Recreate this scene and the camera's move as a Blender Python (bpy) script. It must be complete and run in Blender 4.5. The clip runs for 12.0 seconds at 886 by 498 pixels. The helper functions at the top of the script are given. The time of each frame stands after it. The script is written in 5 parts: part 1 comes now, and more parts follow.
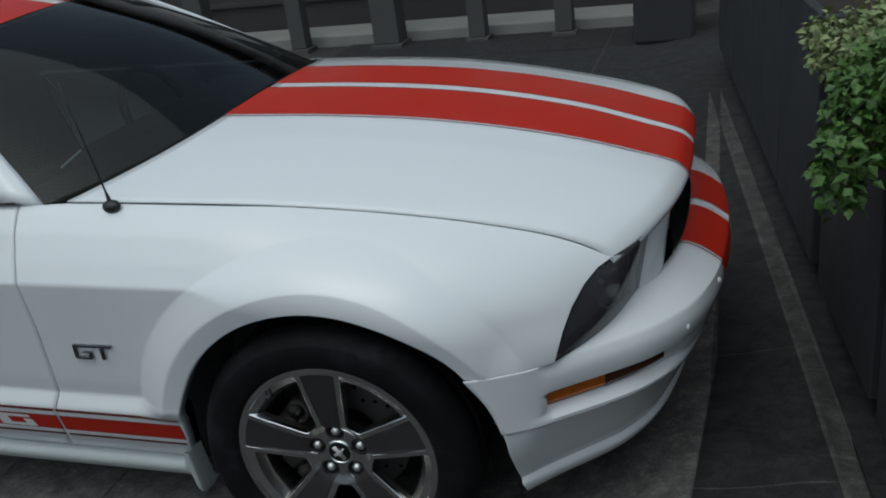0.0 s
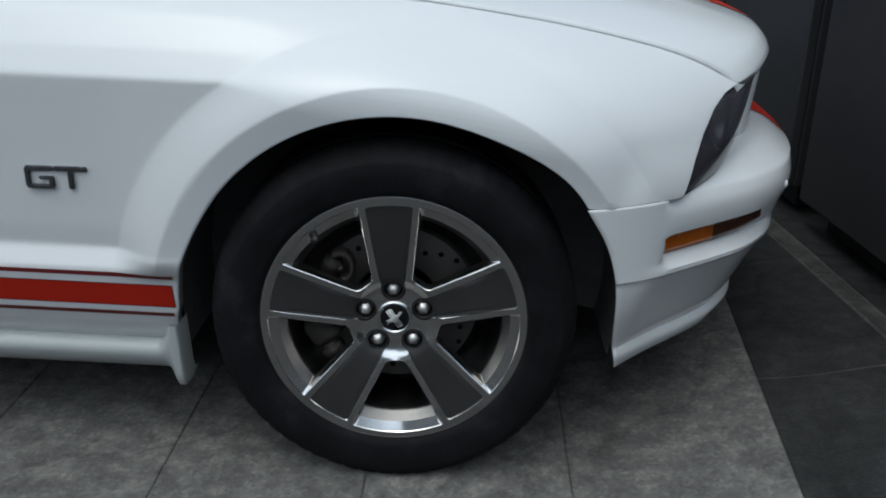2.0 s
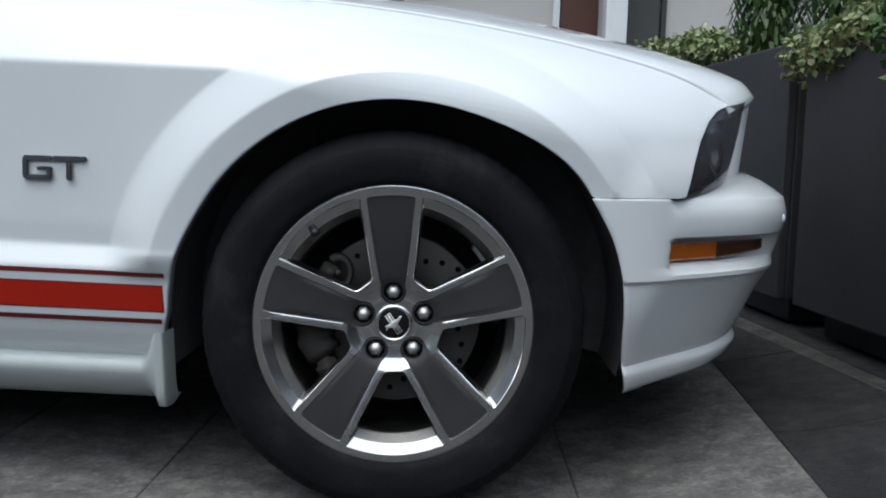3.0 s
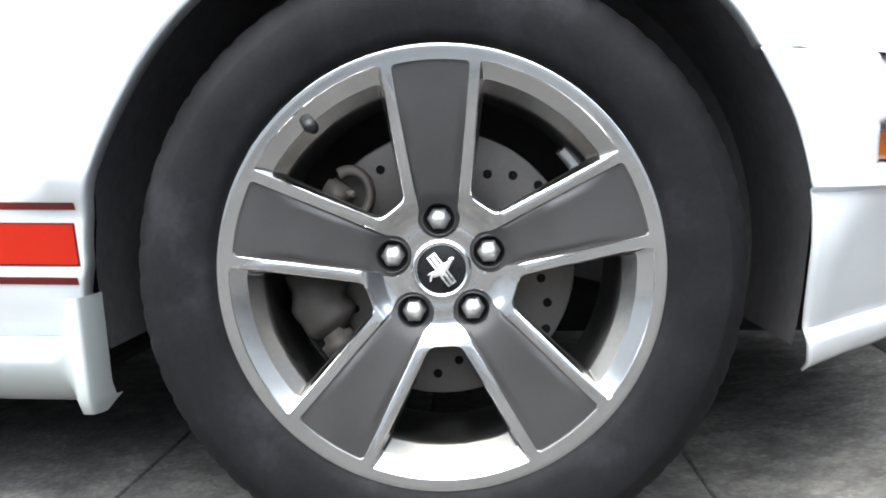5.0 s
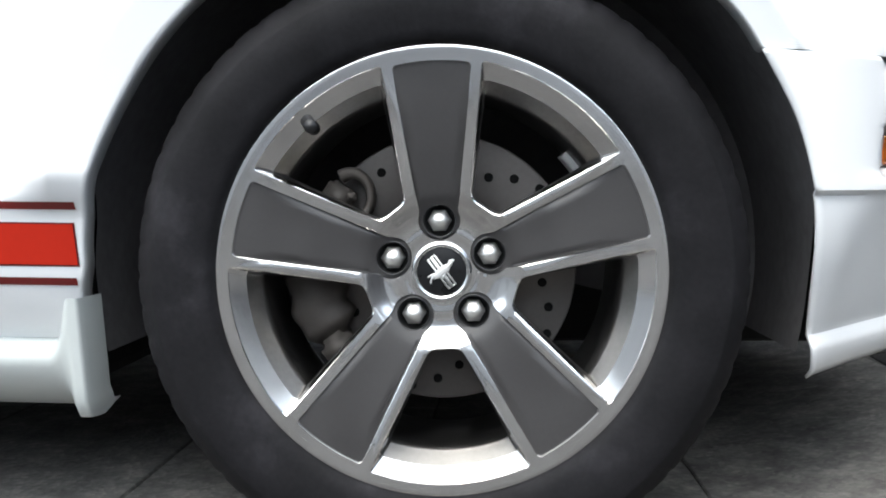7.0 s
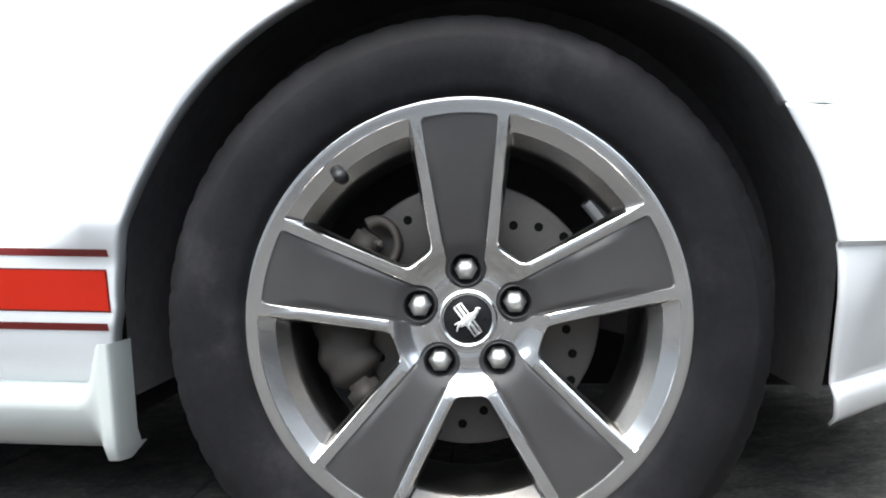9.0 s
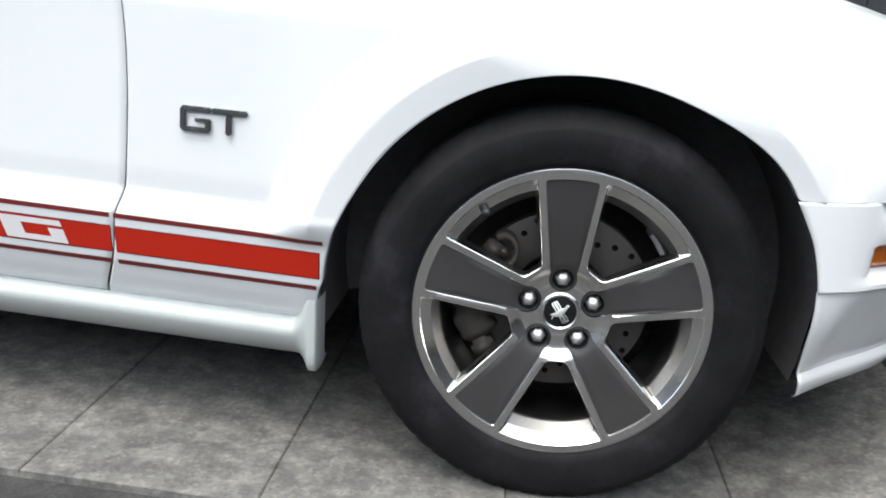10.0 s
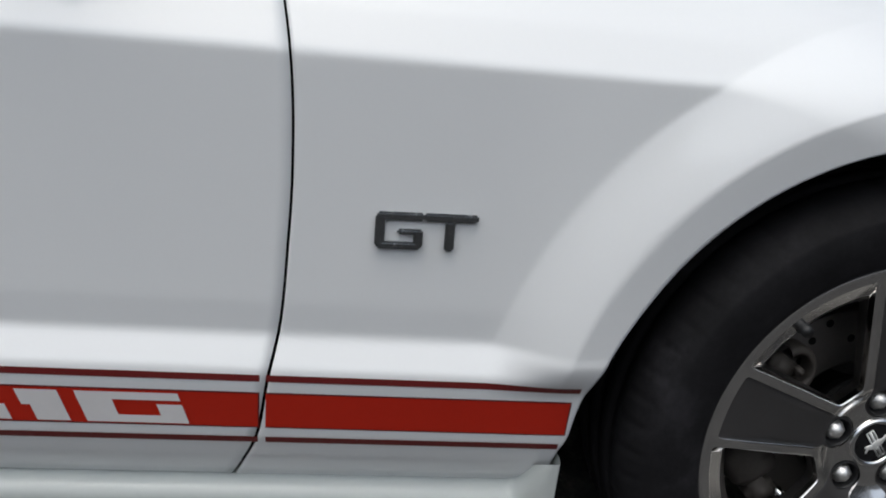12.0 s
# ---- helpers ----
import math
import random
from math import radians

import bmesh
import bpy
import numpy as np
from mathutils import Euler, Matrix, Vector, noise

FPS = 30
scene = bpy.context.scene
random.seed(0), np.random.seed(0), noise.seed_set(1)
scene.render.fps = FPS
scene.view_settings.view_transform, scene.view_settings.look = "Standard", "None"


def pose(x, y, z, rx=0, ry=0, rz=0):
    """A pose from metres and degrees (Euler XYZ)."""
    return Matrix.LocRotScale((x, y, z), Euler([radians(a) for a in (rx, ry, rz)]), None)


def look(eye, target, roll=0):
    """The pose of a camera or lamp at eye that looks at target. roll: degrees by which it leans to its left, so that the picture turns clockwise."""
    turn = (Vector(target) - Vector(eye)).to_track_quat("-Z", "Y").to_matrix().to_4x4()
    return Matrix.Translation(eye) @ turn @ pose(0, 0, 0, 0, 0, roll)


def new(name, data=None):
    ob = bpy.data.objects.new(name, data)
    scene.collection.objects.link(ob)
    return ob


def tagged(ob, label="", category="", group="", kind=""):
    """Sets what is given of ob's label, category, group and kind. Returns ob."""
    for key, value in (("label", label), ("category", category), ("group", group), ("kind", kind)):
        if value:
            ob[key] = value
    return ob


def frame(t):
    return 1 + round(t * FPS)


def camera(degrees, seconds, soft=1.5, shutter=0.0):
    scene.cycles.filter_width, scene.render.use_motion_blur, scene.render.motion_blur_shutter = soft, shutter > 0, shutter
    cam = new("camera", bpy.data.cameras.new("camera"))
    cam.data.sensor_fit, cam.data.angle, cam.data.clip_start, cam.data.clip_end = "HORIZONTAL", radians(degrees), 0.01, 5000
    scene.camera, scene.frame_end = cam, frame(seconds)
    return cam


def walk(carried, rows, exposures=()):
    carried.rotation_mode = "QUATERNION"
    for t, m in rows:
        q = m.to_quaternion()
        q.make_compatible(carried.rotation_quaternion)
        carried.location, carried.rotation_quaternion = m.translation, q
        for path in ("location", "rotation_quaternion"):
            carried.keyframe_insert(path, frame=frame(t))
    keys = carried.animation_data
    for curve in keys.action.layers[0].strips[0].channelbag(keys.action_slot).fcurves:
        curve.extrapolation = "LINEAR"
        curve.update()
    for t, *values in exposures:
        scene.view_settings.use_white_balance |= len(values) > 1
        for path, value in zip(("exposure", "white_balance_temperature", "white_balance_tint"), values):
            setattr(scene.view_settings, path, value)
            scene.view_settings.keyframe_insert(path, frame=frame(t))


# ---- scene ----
cam = camera(52.0, 12.0, 1.9)
EXPOSURES = [
    (0.0, -0.62, 5900, -2), (1.0, -0.65, 5850, -1), (1.5, -0.56, 5850, 0), (2.1, -0.16, 5900, 1), (2.5, 0.08, 5850, 2), (3.0, 0.28, 5900, 2), (3.7, 0.85, 6000, 2),
    (5.3, 2.45, 6300, 4), (5.6, 2.45, 6300, 4), (6.1, 2.4, 6300, 4), (6.5, 2.0, 6300, 4), (7.0, 1.75, 6300, 4), (7.2, 1.75, 6300, 4),
    (9.0, 2.0, 6350, 4), (9.5, 1.9, 6350, 4), (10.0, 1.4, 6350, 4), (10.5, 0.87, 6400, 4),
    (11.0, 0.5, 6350, 5), (12.0, 0.08, 6400, 6),
]
PATH = [
    (0, (0.877, -1.602, 1.616), (0.29, 0.139, 0.825), -7.4),
    (0.5, (0.654, -1.697, 1.571), (0.236, 0.086, 0.767), -5.2),
    (1, (0.486, -1.664, 1.496), (0.124, 0.116, 0.66), -4.4),
    (1.5, (0.288, -1.539, 1.375), (0.078, 0.266, 0.54), -2.2),
    (2, (0.136, -1.521, 1.092), (0.079, 0.338, 0.358), 1.3),
    (2.5, (0.08, -1.559, 0.774), (0.027, 0.395, 0.351), 1.4),
    (3, (0.104, -1.591, 0.638), (0.08, 0.399, 0.436), 1.7),
    (3.5, (0.096, -1.475, 0.54), (0.043, 0.515, 0.347), 0.5),
    (3.7, (0.09, -1.329, 0.528), (0.021, 0.655, 0.289), -0.2),
    (5.3, (0.049, -0.991, 0.422), (-0.065, 1.029, 0.29), -0.9),
    (5.5, (0.061, -0.992, 0.407), (-0.069, 1.03, 0.311), -0.9),
    (6, (0.058, -0.992, 0.43), (-0.032, 1.029, 0.297), -0.9),
    (6.5, (0.062, -0.991, 0.416), (-0.053, 1.031, 0.308), -0.5),
    (7, (0.057, -0.990, 0.424), (-0.054, 1.03, 0.299), -0.4),
    (7.2, (0.043, -0.989, 0.435), (-0.063, 1.032, 0.298), -0.9),
    (9, (0.036, -1.004, 0.449), (-0.091, 1.019, 0.384), -0.2),
    (9.5, (0.038, -1.226, 0.583), (-0.168, 0.76, 0.404), 1.7),
    (10, (-0.096, -1.446, 0.827), (-0.244, 0.477, 0.299), 5.5),
    (10.5, (-0.272, -1.510, 1.096), (-0.433, 0.362, 0.416), 4.4),
    (11, (-0.615, -1.479, 1.099), (-0.414, 0.381, 0.393), 4.6),
    (11.5, (-0.720, -1.325, 0.992), (-0.415, 0.576, 0.452), 6.8),
    (12, (-0.725, -0.950, 0.867), (-0.456, 0.948, 0.301), 4.6),
]
walk(cam, [(t, look(eye, target, roll)) for t, eye, target, roll in PATH], EXPOSURES)

# ---- world and light ----
world = bpy.data.worlds.new("sky")
scene.world = world
world.use_nodes = True
wn = world.node_tree
sky = wn.nodes.new("ShaderNodeTexSky")
sky.sky_type = "NISHITA"
sky.sun_disc = False
sky.sun_elevation = radians(68)
sky.sun_rotation = radians(203)
sky.air_density, sky.dust_density, sky.ozone_density = 1.0, 4.0, 1.0
pale = wn.nodes.new("ShaderNodeHueSaturation")
pale.inputs["Saturation"].default_value = 0.6
wn.links.new(sky.outputs["Color"], pale.inputs["Color"])
wn.links.new(pale.outputs["Color"], wn.nodes["Background"].inputs["Color"])
wn.nodes["Background"].inputs["Strength"].default_value = 0.15
sun = new("sun", bpy.data.lights.new("sun", "SUN"))
sun.data.energy, sun.data.angle, sun.data.color = 1.0, radians(100), (1.0, 0.98, 0.95)
sun.matrix_world = look((-1.05, -2.4, 6.5), (0, 0, 0))


# ---- materials ----
def nodes(mat):
    t = mat.node_tree
    return t, t.nodes["Principled BSDF"]


def noise_tex(t, scale, detail=4.0, rough=0.55, coord="Object"):
    c = t.nodes.new("ShaderNodeTexCoord")
    n = t.nodes.new("ShaderNodeTexNoise")
    n.inputs["Scale"].default_value = scale
    n.inputs["Detail"].default_value = detail
    n.inputs["Roughness"].default_value = rough
    t.links.new(c.outputs[coord], n.inputs["Vector"])
    return n


def ramp(t, source, stops):
    r = t.nodes.new("ShaderNodeValToRGB")
    while len(r.color_ramp.elements) < len(stops):
        r.color_ramp.elements.new(0.5)
    for e, (at, col) in zip(r.color_ramp.elements, stops):
        e.position, e.color = at, (*col, 1)
    t.links.new(source, r.inputs["Fac"])
    return r


def mixed(t, a, b, fac, how="MIX"):
    m = t.nodes.new("ShaderNodeMix")
    m.data_type, m.blend_type = "RGBA", how
    for sock, val in ((m.inputs[6], a), (m.inputs[7], b), (m.inputs[0], fac)):
        if isinstance(val, (int, float)):
            sock.default_value = val
        elif isinstance(val, tuple):
            sock.default_value = (*val, 1)
        else:
            t.links.new(val, sock)
    return m.outputs[2]


def bumped(t, bsdf, height, strength, distance):
    b = t.nodes.new("ShaderNodeBump")
    b.inputs["Strength"].default_value = strength
    b.inputs["Distance"].default_value = distance
    t.links.new(height, b.inputs["Height"])
    t.links.new(b.outputs["Normal"], bsdf.inputs["Normal"])


def surface(name, colour, rough, metal=0.0, vary=0.12, scale=6.0, fine=120.0, bump=0.0, bump_size=0.001,
            coat=0.0, rough_vary=0.1, spec=0.5):
    """A plain surface with variation at two scales, fine relief and uneven gloss."""
    mat = bpy.data.materials.new(name)
    mat.use_nodes = True
    t, b = nodes(mat)
    big, small = noise_tex(t, scale, 5), noise_tex(t, fine, 3)
    dark = tuple(c * (1 - vary) for c in colour)
    light = tuple(min(1, c * (1 + vary)) for c in colour)
    a = ramp(t, big.outputs["Fac"], [(0.3, dark), (0.7, light)])
    c = ramp(t, small.outputs["Fac"], [(0.25, dark), (0.75, light)])
    t.links.new(mixed(t, a.outputs["Color"], c.outputs["Color"], 0.4), b.inputs["Base Color"])
    r = ramp(t, big.outputs["Fac"], [(0.3, (max(0, rough - rough_vary),) * 3), (0.7, (min(1, rough + rough_vary),) * 3)])
    t.links.new(r.outputs["Color"], b.inputs["Roughness"])
    b.inputs["Metallic"].default_value = metal
    b.inputs["Coat Weight"].default_value = coat
    b.inputs["Coat Roughness"].default_value = 0.04
    b.inputs["Specular IOR Level"].default_value = spec
    if bump:
        bumped(t, b, small.outputs["Fac"], bump, bump_size)
    return mat


PAINT = surface("white_paint", (0.78, 0.79, 0.80), 0.5, vary=0.012, scale=3, fine=300, coat=1.0, rough_vary=0.03, spec=0.2)
SKIRT = surface("skirt_paint", (0.52, 0.55, 0.54), 0.45, vary=0.03, scale=9, fine=200, coat=0.4, rough_vary=0.06)
RED = surface("red_vinyl", (0.47, 0.022, 0.010), 0.4, vary=0.06, scale=4, fine=150, coat=0.12, rough_vary=0.05, spec=0.15)
DARKRED = surface("dark_red_vinyl", (0.14, 0.012, 0.011), 0.4, vary=0.08, scale=6, fine=150)
VINYL = surface("white_vinyl", (0.76, 0.74, 0.74), 0.42, vary=0.03, scale=6, fine=150)
ALLOY = surface("polished_alloy", (0.84, 0.825, 0.81), 0.12, 1.0, vary=0.06, scale=14, fine=240, rough_vary=0.04)
# fine rings left by the lathe
t, b = nodes(ALLOY)
tc, wave = t.nodes.new("ShaderNodeTexCoord"), t.nodes.new("ShaderNodeTexWave")
wave.wave_type, wave.rings_direction = "RINGS", "Y"
wave.inputs["Scale"].default_value = 210.0
wave.inputs["Distortion"].default_value = 1.5
t.links.new(tc.outputs["Object"], wave.inputs["Vector"])
bumped(t, b, wave.outputs["Fac"], 0.012, 0.0002)
BARREL = surface("dusty_alloy_barrel", (0.20, 0.195, 0.19), 0.38, 1.0, vary=0.2, scale=16, fine=180, bump=0.06, bump_size=0.0005)
INSERT = surface("grey_satin_insert", (0.034, 0.0322, 0.0325), 0.42, 0.0, vary=0.14, scale=12, fine=260, bump=0.05, bump_size=0.0004)
NUT = surface("satin_nut_steel", (0.78, 0.77, 0.75), 0.46, 1.0, vary=0.1, scale=60, fine=300, rough_vary=0.06)
CHROME = surface("chrome", (0.8, 0.8, 0.8), 0.09, 1.0, vary=0.05, scale=20, fine=200, rough_vary=0.04)
BADGE = surface("grey_chrome_badge", (0.32, 0.33, 0.34), 0.2, 1.0, vary=0.08, scale=40, fine=300)
BLACK = surface("black_plastic", (0.012, 0.012, 0.013), 0.45, vary=0.25, scale=20, fine=200, bump=0.1, bump_size=0.0004)
# near-black: painted shade in gaps and behind the hub, also grille and thin lines
SHADE_AND_TRIM = surface("shade_and_trim_black", (0.006, 0.006, 0.006), 0.8, vary=0.2, spec=0.1)
# liner grey is raised to stand for lens glare over the dark wells
LINER = surface("glare_lifted_liner", (0.11, 0.106, 0.11), 0.85, vary=0.35, scale=7, fine=60, bump=0.3, bump_size=0.002, spec=0.25)
DISC = surface("brake_disc_steel", (0.115, 0.105, 0.10), 0.55, 0.6, vary=0.12, scale=24, fine=180, bump=0.06, bump_size=0.0004)
CASTING = surface("cast_caliper", (0.065, 0.057, 0.051), 0.65, 0.4, vary=0.25, scale=26, fine=160, bump=0.25, bump_size=0.001)
AMBER = surface("amber_lens", (0.50, 0.12, 0.008), 0.2, vary=0.12, scale=30, fine=140, coat=0.6)
SMOKED = surface("smoked_lens", (0.075, 0.024, 0.008), 0.12, vary=0.2, scale=20, coat=0.6)
ENAMEL = surface("black_enamel", (0.008, 0.008, 0.009), 0.32, vary=0.2, scale=60, spec=0.3)
LAMPBOWL = surface("lamp_housing", (0.13, 0.134, 0.14), 0.4, 0.4, vary=0.2, scale=18)
CABIN = surface("dark_cabin_trim", (0.018, 0.018, 0.019), 0.7, vary=0.3, scale=9)
PLAIN_WHITE = surface("plain_white", (0.85, 0.86, 0.86), 0.6, vary=0.05)
UNDER = surface("underbody", (0.012, 0.012, 0.012), 0.8, vary=0.3, spec=0.2)


def rubber():
    mat = bpy.data.materials.new("tyre_rubber")
    mat.use_nodes = True
    t, b = nodes(mat)
    dust, fine = noise_tex(t, 9, 6, 0.65), noise_tex(t, 160, 3)
    c = ramp(t, dust.outputs["Fac"], [(0.40, (0.0055, 0.0052, 0.0062)), (0.56, (0.011, 0.0104, 0.0122)), (0.72, (0.030, 0.0285, 0.033))])
    f = ramp(t, fine.outputs["Fac"], [(0.3, (0.0055, 0.0055, 0.006)), (0.8, (0.016, 0.0156, 0.017))])
    t.links.new(mixed(t, c.outputs["Color"], f.outputs["Color"], 0.35), b.inputs["Base Color"])
    b.inputs["Roughness"].default_value = 0.7
    b.inputs["Specular IOR Level"].default_value = 0.13
    bumped(t, b, fine.outputs["Fac"], 0.3, 0.0008)
    return mat


def clear_glass(name, tint, rough=0.0):
    mat = bpy.data.materials.new(name)
    mat.use_nodes = True
    t = mat.node_tree
    t.nodes.remove(t.nodes["Principled BSDF"])
    out = t.nodes["Material Output"]
    tr, gl = t.nodes.new("ShaderNodeBsdfTransparent"), t.nodes.new("ShaderNodeBsdfGlossy")
    fr, mx = t.nodes.new("ShaderNodeFresnel"), t.nodes.new("ShaderNodeMixShader")
    tr.inputs["Color"].default_value = (*tint, 1)
    gl.inputs["Roughness"].default_value = 0.02 + rough
    fr.inputs["IOR"].default_value = 1.42
    t.links.new(fr.outputs["Fac"], mx.inputs["Fac"])
    t.links.new(tr.outputs["BSDF"], mx.inputs[1])
    t.links.new(gl.outputs["BSDF"], mx.inputs[2])
    t.links.new(mx.outputs["Shader"], out.inputs["Surface"])
    return mat


RUBBER = rubber()
GLASS = clear_glass("tinted_glass", (0.2, 0.25, 0.24))


def sky_grey_lens():
    """Part clear, part grey haze under a gloss; the grey includes reflected sky."""
    mat = bpy.data.materials.new("hazy_sky_grey_lens")
    mat.use_nodes = True
    t, b = nodes(mat)
    n = noise_tex(t, 14, 4)
    c = ramp(t, n.outputs["Fac"], [(0.3, (0.046, 0.045, 0.052)), (0.7, (0.072, 0.070, 0.080))])
    t.links.new(c.outputs["Color"], b.inputs["Base Color"])
    b.inputs["Roughness"].default_value = 0.05
    tr, mx = t.nodes.new("ShaderNodeBsdfTransparent"), t.nodes.new("ShaderNodeMixShader")
    mx.inputs["Fac"].default_value = 0.8
    t.links.new(tr.outputs["BSDF"], mx.inputs[1])
    t.links.new(b.outputs["BSDF"], mx.inputs[2])
    t.links.new(mx.outputs["Shader"], t.nodes["Material Output"].inputs["Surface"])
    return mat


LENS = sky_grey_lens()
SILVER = surface("silver_emblem", (0.62, 0.62, 0.61), 0.3, 0.35, vary=0.08, scale=60)


def concrete(name, dark, light, grit=220.0, crack=0.5, chips=0.6):
    """Worn concrete: broad stains, pale and dark aggregate, pits and hair cracks."""
    mat = bpy.data.materials.new(name)
    mat.use_nodes = True
    t, b = nodes(mat)
    stain, mid, spk = noise_tex(t, 1.3, 6, 0.6), noise_tex(t, 9, 6, 0.7), noise_tex(t, grit, 3, 0.7)
    base = ramp(t, stain.outputs["Fac"], [(0.3, dark), (0.72, light)])
    m = ramp(t, mid.outputs["Fac"], [(0.3, tuple(c * 0.8 for c in dark)), (0.7, tuple(c * 1.1 for c in light))])
    s = ramp(t, spk.outputs["Fac"], [(0.30, (0.35, 0.35, 0.36)), (0.47, (1, 1, 1)), (0.62, (1.0, 1.0, 1.0)), (0.74, (2.0, 1.95, 1.85))])
    col = mixed(t, base.outputs["Color"], m.outputs["Color"], 0.5)
    col = mixed(t, col, s.outputs["Color"], 0.28, "MULTIPLY")
    # worn patches where the aggregate shows
    worn = noise_tex(t, 17, 6, 0.62)
    w = ramp(t, worn.outputs["Fac"], [(0.36, (0.62, 0.62, 0.62)), (0.5, (1, 1, 1)), (0.64, (1.55, 1.53, 1.48))])
    col = mixed(t, col, w.outputs["Color"], 0.7, "MULTIPLY")
    # larger stones in the mix
    tc = t.nodes.new("ShaderNodeTexCoord")
    peb = t.nodes.new("ShaderNodeTexVoronoi")
    peb.inputs["Scale"].default_value = grit * 1.05
    t.links.new(tc.outputs["Object"], peb.inputs["Vector"])
    pc = ramp(t, peb.outputs["Color"], [(0.25, (0.55, 0.55, 0.56)), (0.6, (1, 1, 1)), (0.9, (1.9, 1.85, 1.75))])
    col = mixed(t, col, pc.outputs["Color"], chips, "MULTIPLY")
    vor = t.nodes.new("ShaderNodeTexVoronoi")
    vor.feature = "DISTANCE_TO_EDGE"
    vor.inputs["Scale"].default_value = 1.3
    warp = noise_tex(t, 3.0, 5)
    t.links.new(mixed(t, tc.outputs["Object"], warp.outputs["Color"], 0.22), vor.inputs["Vector"])
    k = ramp(t, vor.outputs["Distance"], [(0.0, (1 - crack,) * 3), (0.012, (1, 1, 1))])
    t.links.new(mixed(t, col, k.outputs["Color"], 0.8, "MULTIPLY"), b.inputs["Base Color"])
    b.inputs["Roughness"].default_value = 0.88
    b.inputs["Specular IOR Level"].default_value = 0.3
    h = mixed(t, spk.outputs["Fac"], peb.outputs["Distance"], 0.4)
    bumped(t, b, h, 0.5, 0.004)
    return mat


ROAD = concrete("worn_roadway", (0.032, 0.031, 0.031), (0.056, 0.055, 0.054), 200, 0.3, 0.25)
SLAB = concrete("concrete_slab", (0.115, 0.111, 0.106), (0.18, 0.174, 0.165), 110, 0.3, 0.3)
PAVE = concrete("dark_paving", (0.019, 0.019, 0.0195), (0.035, 0.035, 0.035), 160, 0.35, 0.25)
JOINT = concrete("dirt_in_the_joints", (0.06, 0.057, 0.052), (0.10, 0.096, 0.09), 160, 0.0, 0.2)
STRIP = concrete("pale_edging", (0.045, 0.0435, 0.0405), (0.085, 0.082, 0.076), 140, 0.3, 0.25)
PLANTER = surface("charcoal_planter", (0.034, 0.034, 0.0375), 0.6, vary=0.16, scale=3.5, fine=70, bump=0.2, bump_size=0.001)
SOIL = surface("soil", (0.03, 0.022, 0.015), 0.95, vary=0.4, scale=20, bump=0.6, bump_size=0.01)
PLINTH = surface("pale_plinth", (0.24, 0.235, 0.22), 0.85, vary=0.2, scale=3, fine=50, bump=0.2)
POST = surface("grey_painted_post", (0.075, 0.073, 0.07), 0.7, vary=0.15, scale=4, fine=60, bump=0.15)
DIM = surface("dark_boarding", (0.055, 0.052, 0.05), 0.7, vary=0.3, scale=2.5, fine=40)
PLASTER = surface("cream_plaster", (0.62, 0.58, 0.55), 0.85, vary=0.08, scale=2, fine=50, bump=0.2)
FACADE = surface("unseen_wall", (0.50, 0.48, 0.46), 0.85, vary=0.15, scale=1.5, fine=40, bump=0.2)
COLUMN = surface("white_column_paint", (0.78, 0.78, 0.77), 0.55, vary=0.05, scale=3)
DOORWOOD = surface("brown_door", (0.09, 0.03, 0.018), 0.5, vary=0.2, scale=8, fine=60)
STEM = surface("plant_stem", (0.10, 0.08, 0.05), 0.8, vary=0.2, scale=30)


def foliage(name, low, high, edge=None):
    mat = bpy.data.materials.new(name)
    mat.use_nodes = True
    t, b = nodes(mat)
    g = t.nodes.new("ShaderNodeNewGeometry")
    r = ramp(t, g.outputs["Random Per Island"], [(0.0, low), (0.65, high), (1.0, edge or high)])
    n = noise_tex(t, 60, 3)
    v = ramp(t, n.outputs["Fac"], [(0.3, tuple(c * 0.6 for c in low)), (0.7, edge or high)])
    t.links.new(mixed(t, r.outputs["Color"], v.outputs["Color"], 0.35), b.inputs["Base Color"])
    b.inputs["Roughness"].default_value = 0.5
    b.inputs["Subsurface Weight"].default_value = 0.0
    return mat


VARIEGATED = foliage("variegated_leaves", (0.06, 0.11, 0.022), (0.17, 0.23, 0.06), (0.45, 0.47, 0.26))
GREEN = foliage("bright_green_leaves", (0.03, 0.075, 0.012), (0.08, 0.16, 0.025))
CONIFER = foliage("dark_conifer", (0.016, 0.042, 0.008), (0.055, 0.105, 0.018))


# ---- building helpers ----
def mesh_of(name, verts, faces, smooth=True, out=None):
    me = bpy.data.meshes.new(name)
    me.from_pydata([tuple(v) for v in verts], [], [tuple(f) for f in faces])
    me.update()
    if out is not None:
        way = Vector(out)
        total = sum((p.normal.dot(way) * p.area for p in me.polygons), 0.0)
        if total < 0:
            me.flip_normals()
    me.polygons.foreach_set("use_smooth", [smooth] * len(me.polygons))
    me.update()
    return me


def mesh_from(bm, name, smooth=True):
    me = bpy.data.meshes.new(name)
    bmesh.ops.recalc_face_normals(bm, faces=bm.faces)
    bm.to_mesh(me)
    bm.free()
    me.polygons.foreach_set("use_smooth", [smooth] * len(me.polygons))
    return me


def part(name, me, material, parent, label="", at=None):
    """Links a mesh as one object under a thing or a part."""
    if isinstance(me, bmesh.types.BMesh):
        me = mesh_from(me, name)
    ob = new(name, me)
    if not me.materials:
        me.materials.append(material)
    ob.parent = parent
    if at is not None:
        ob.matrix_local = at
    return tagged(ob, label)


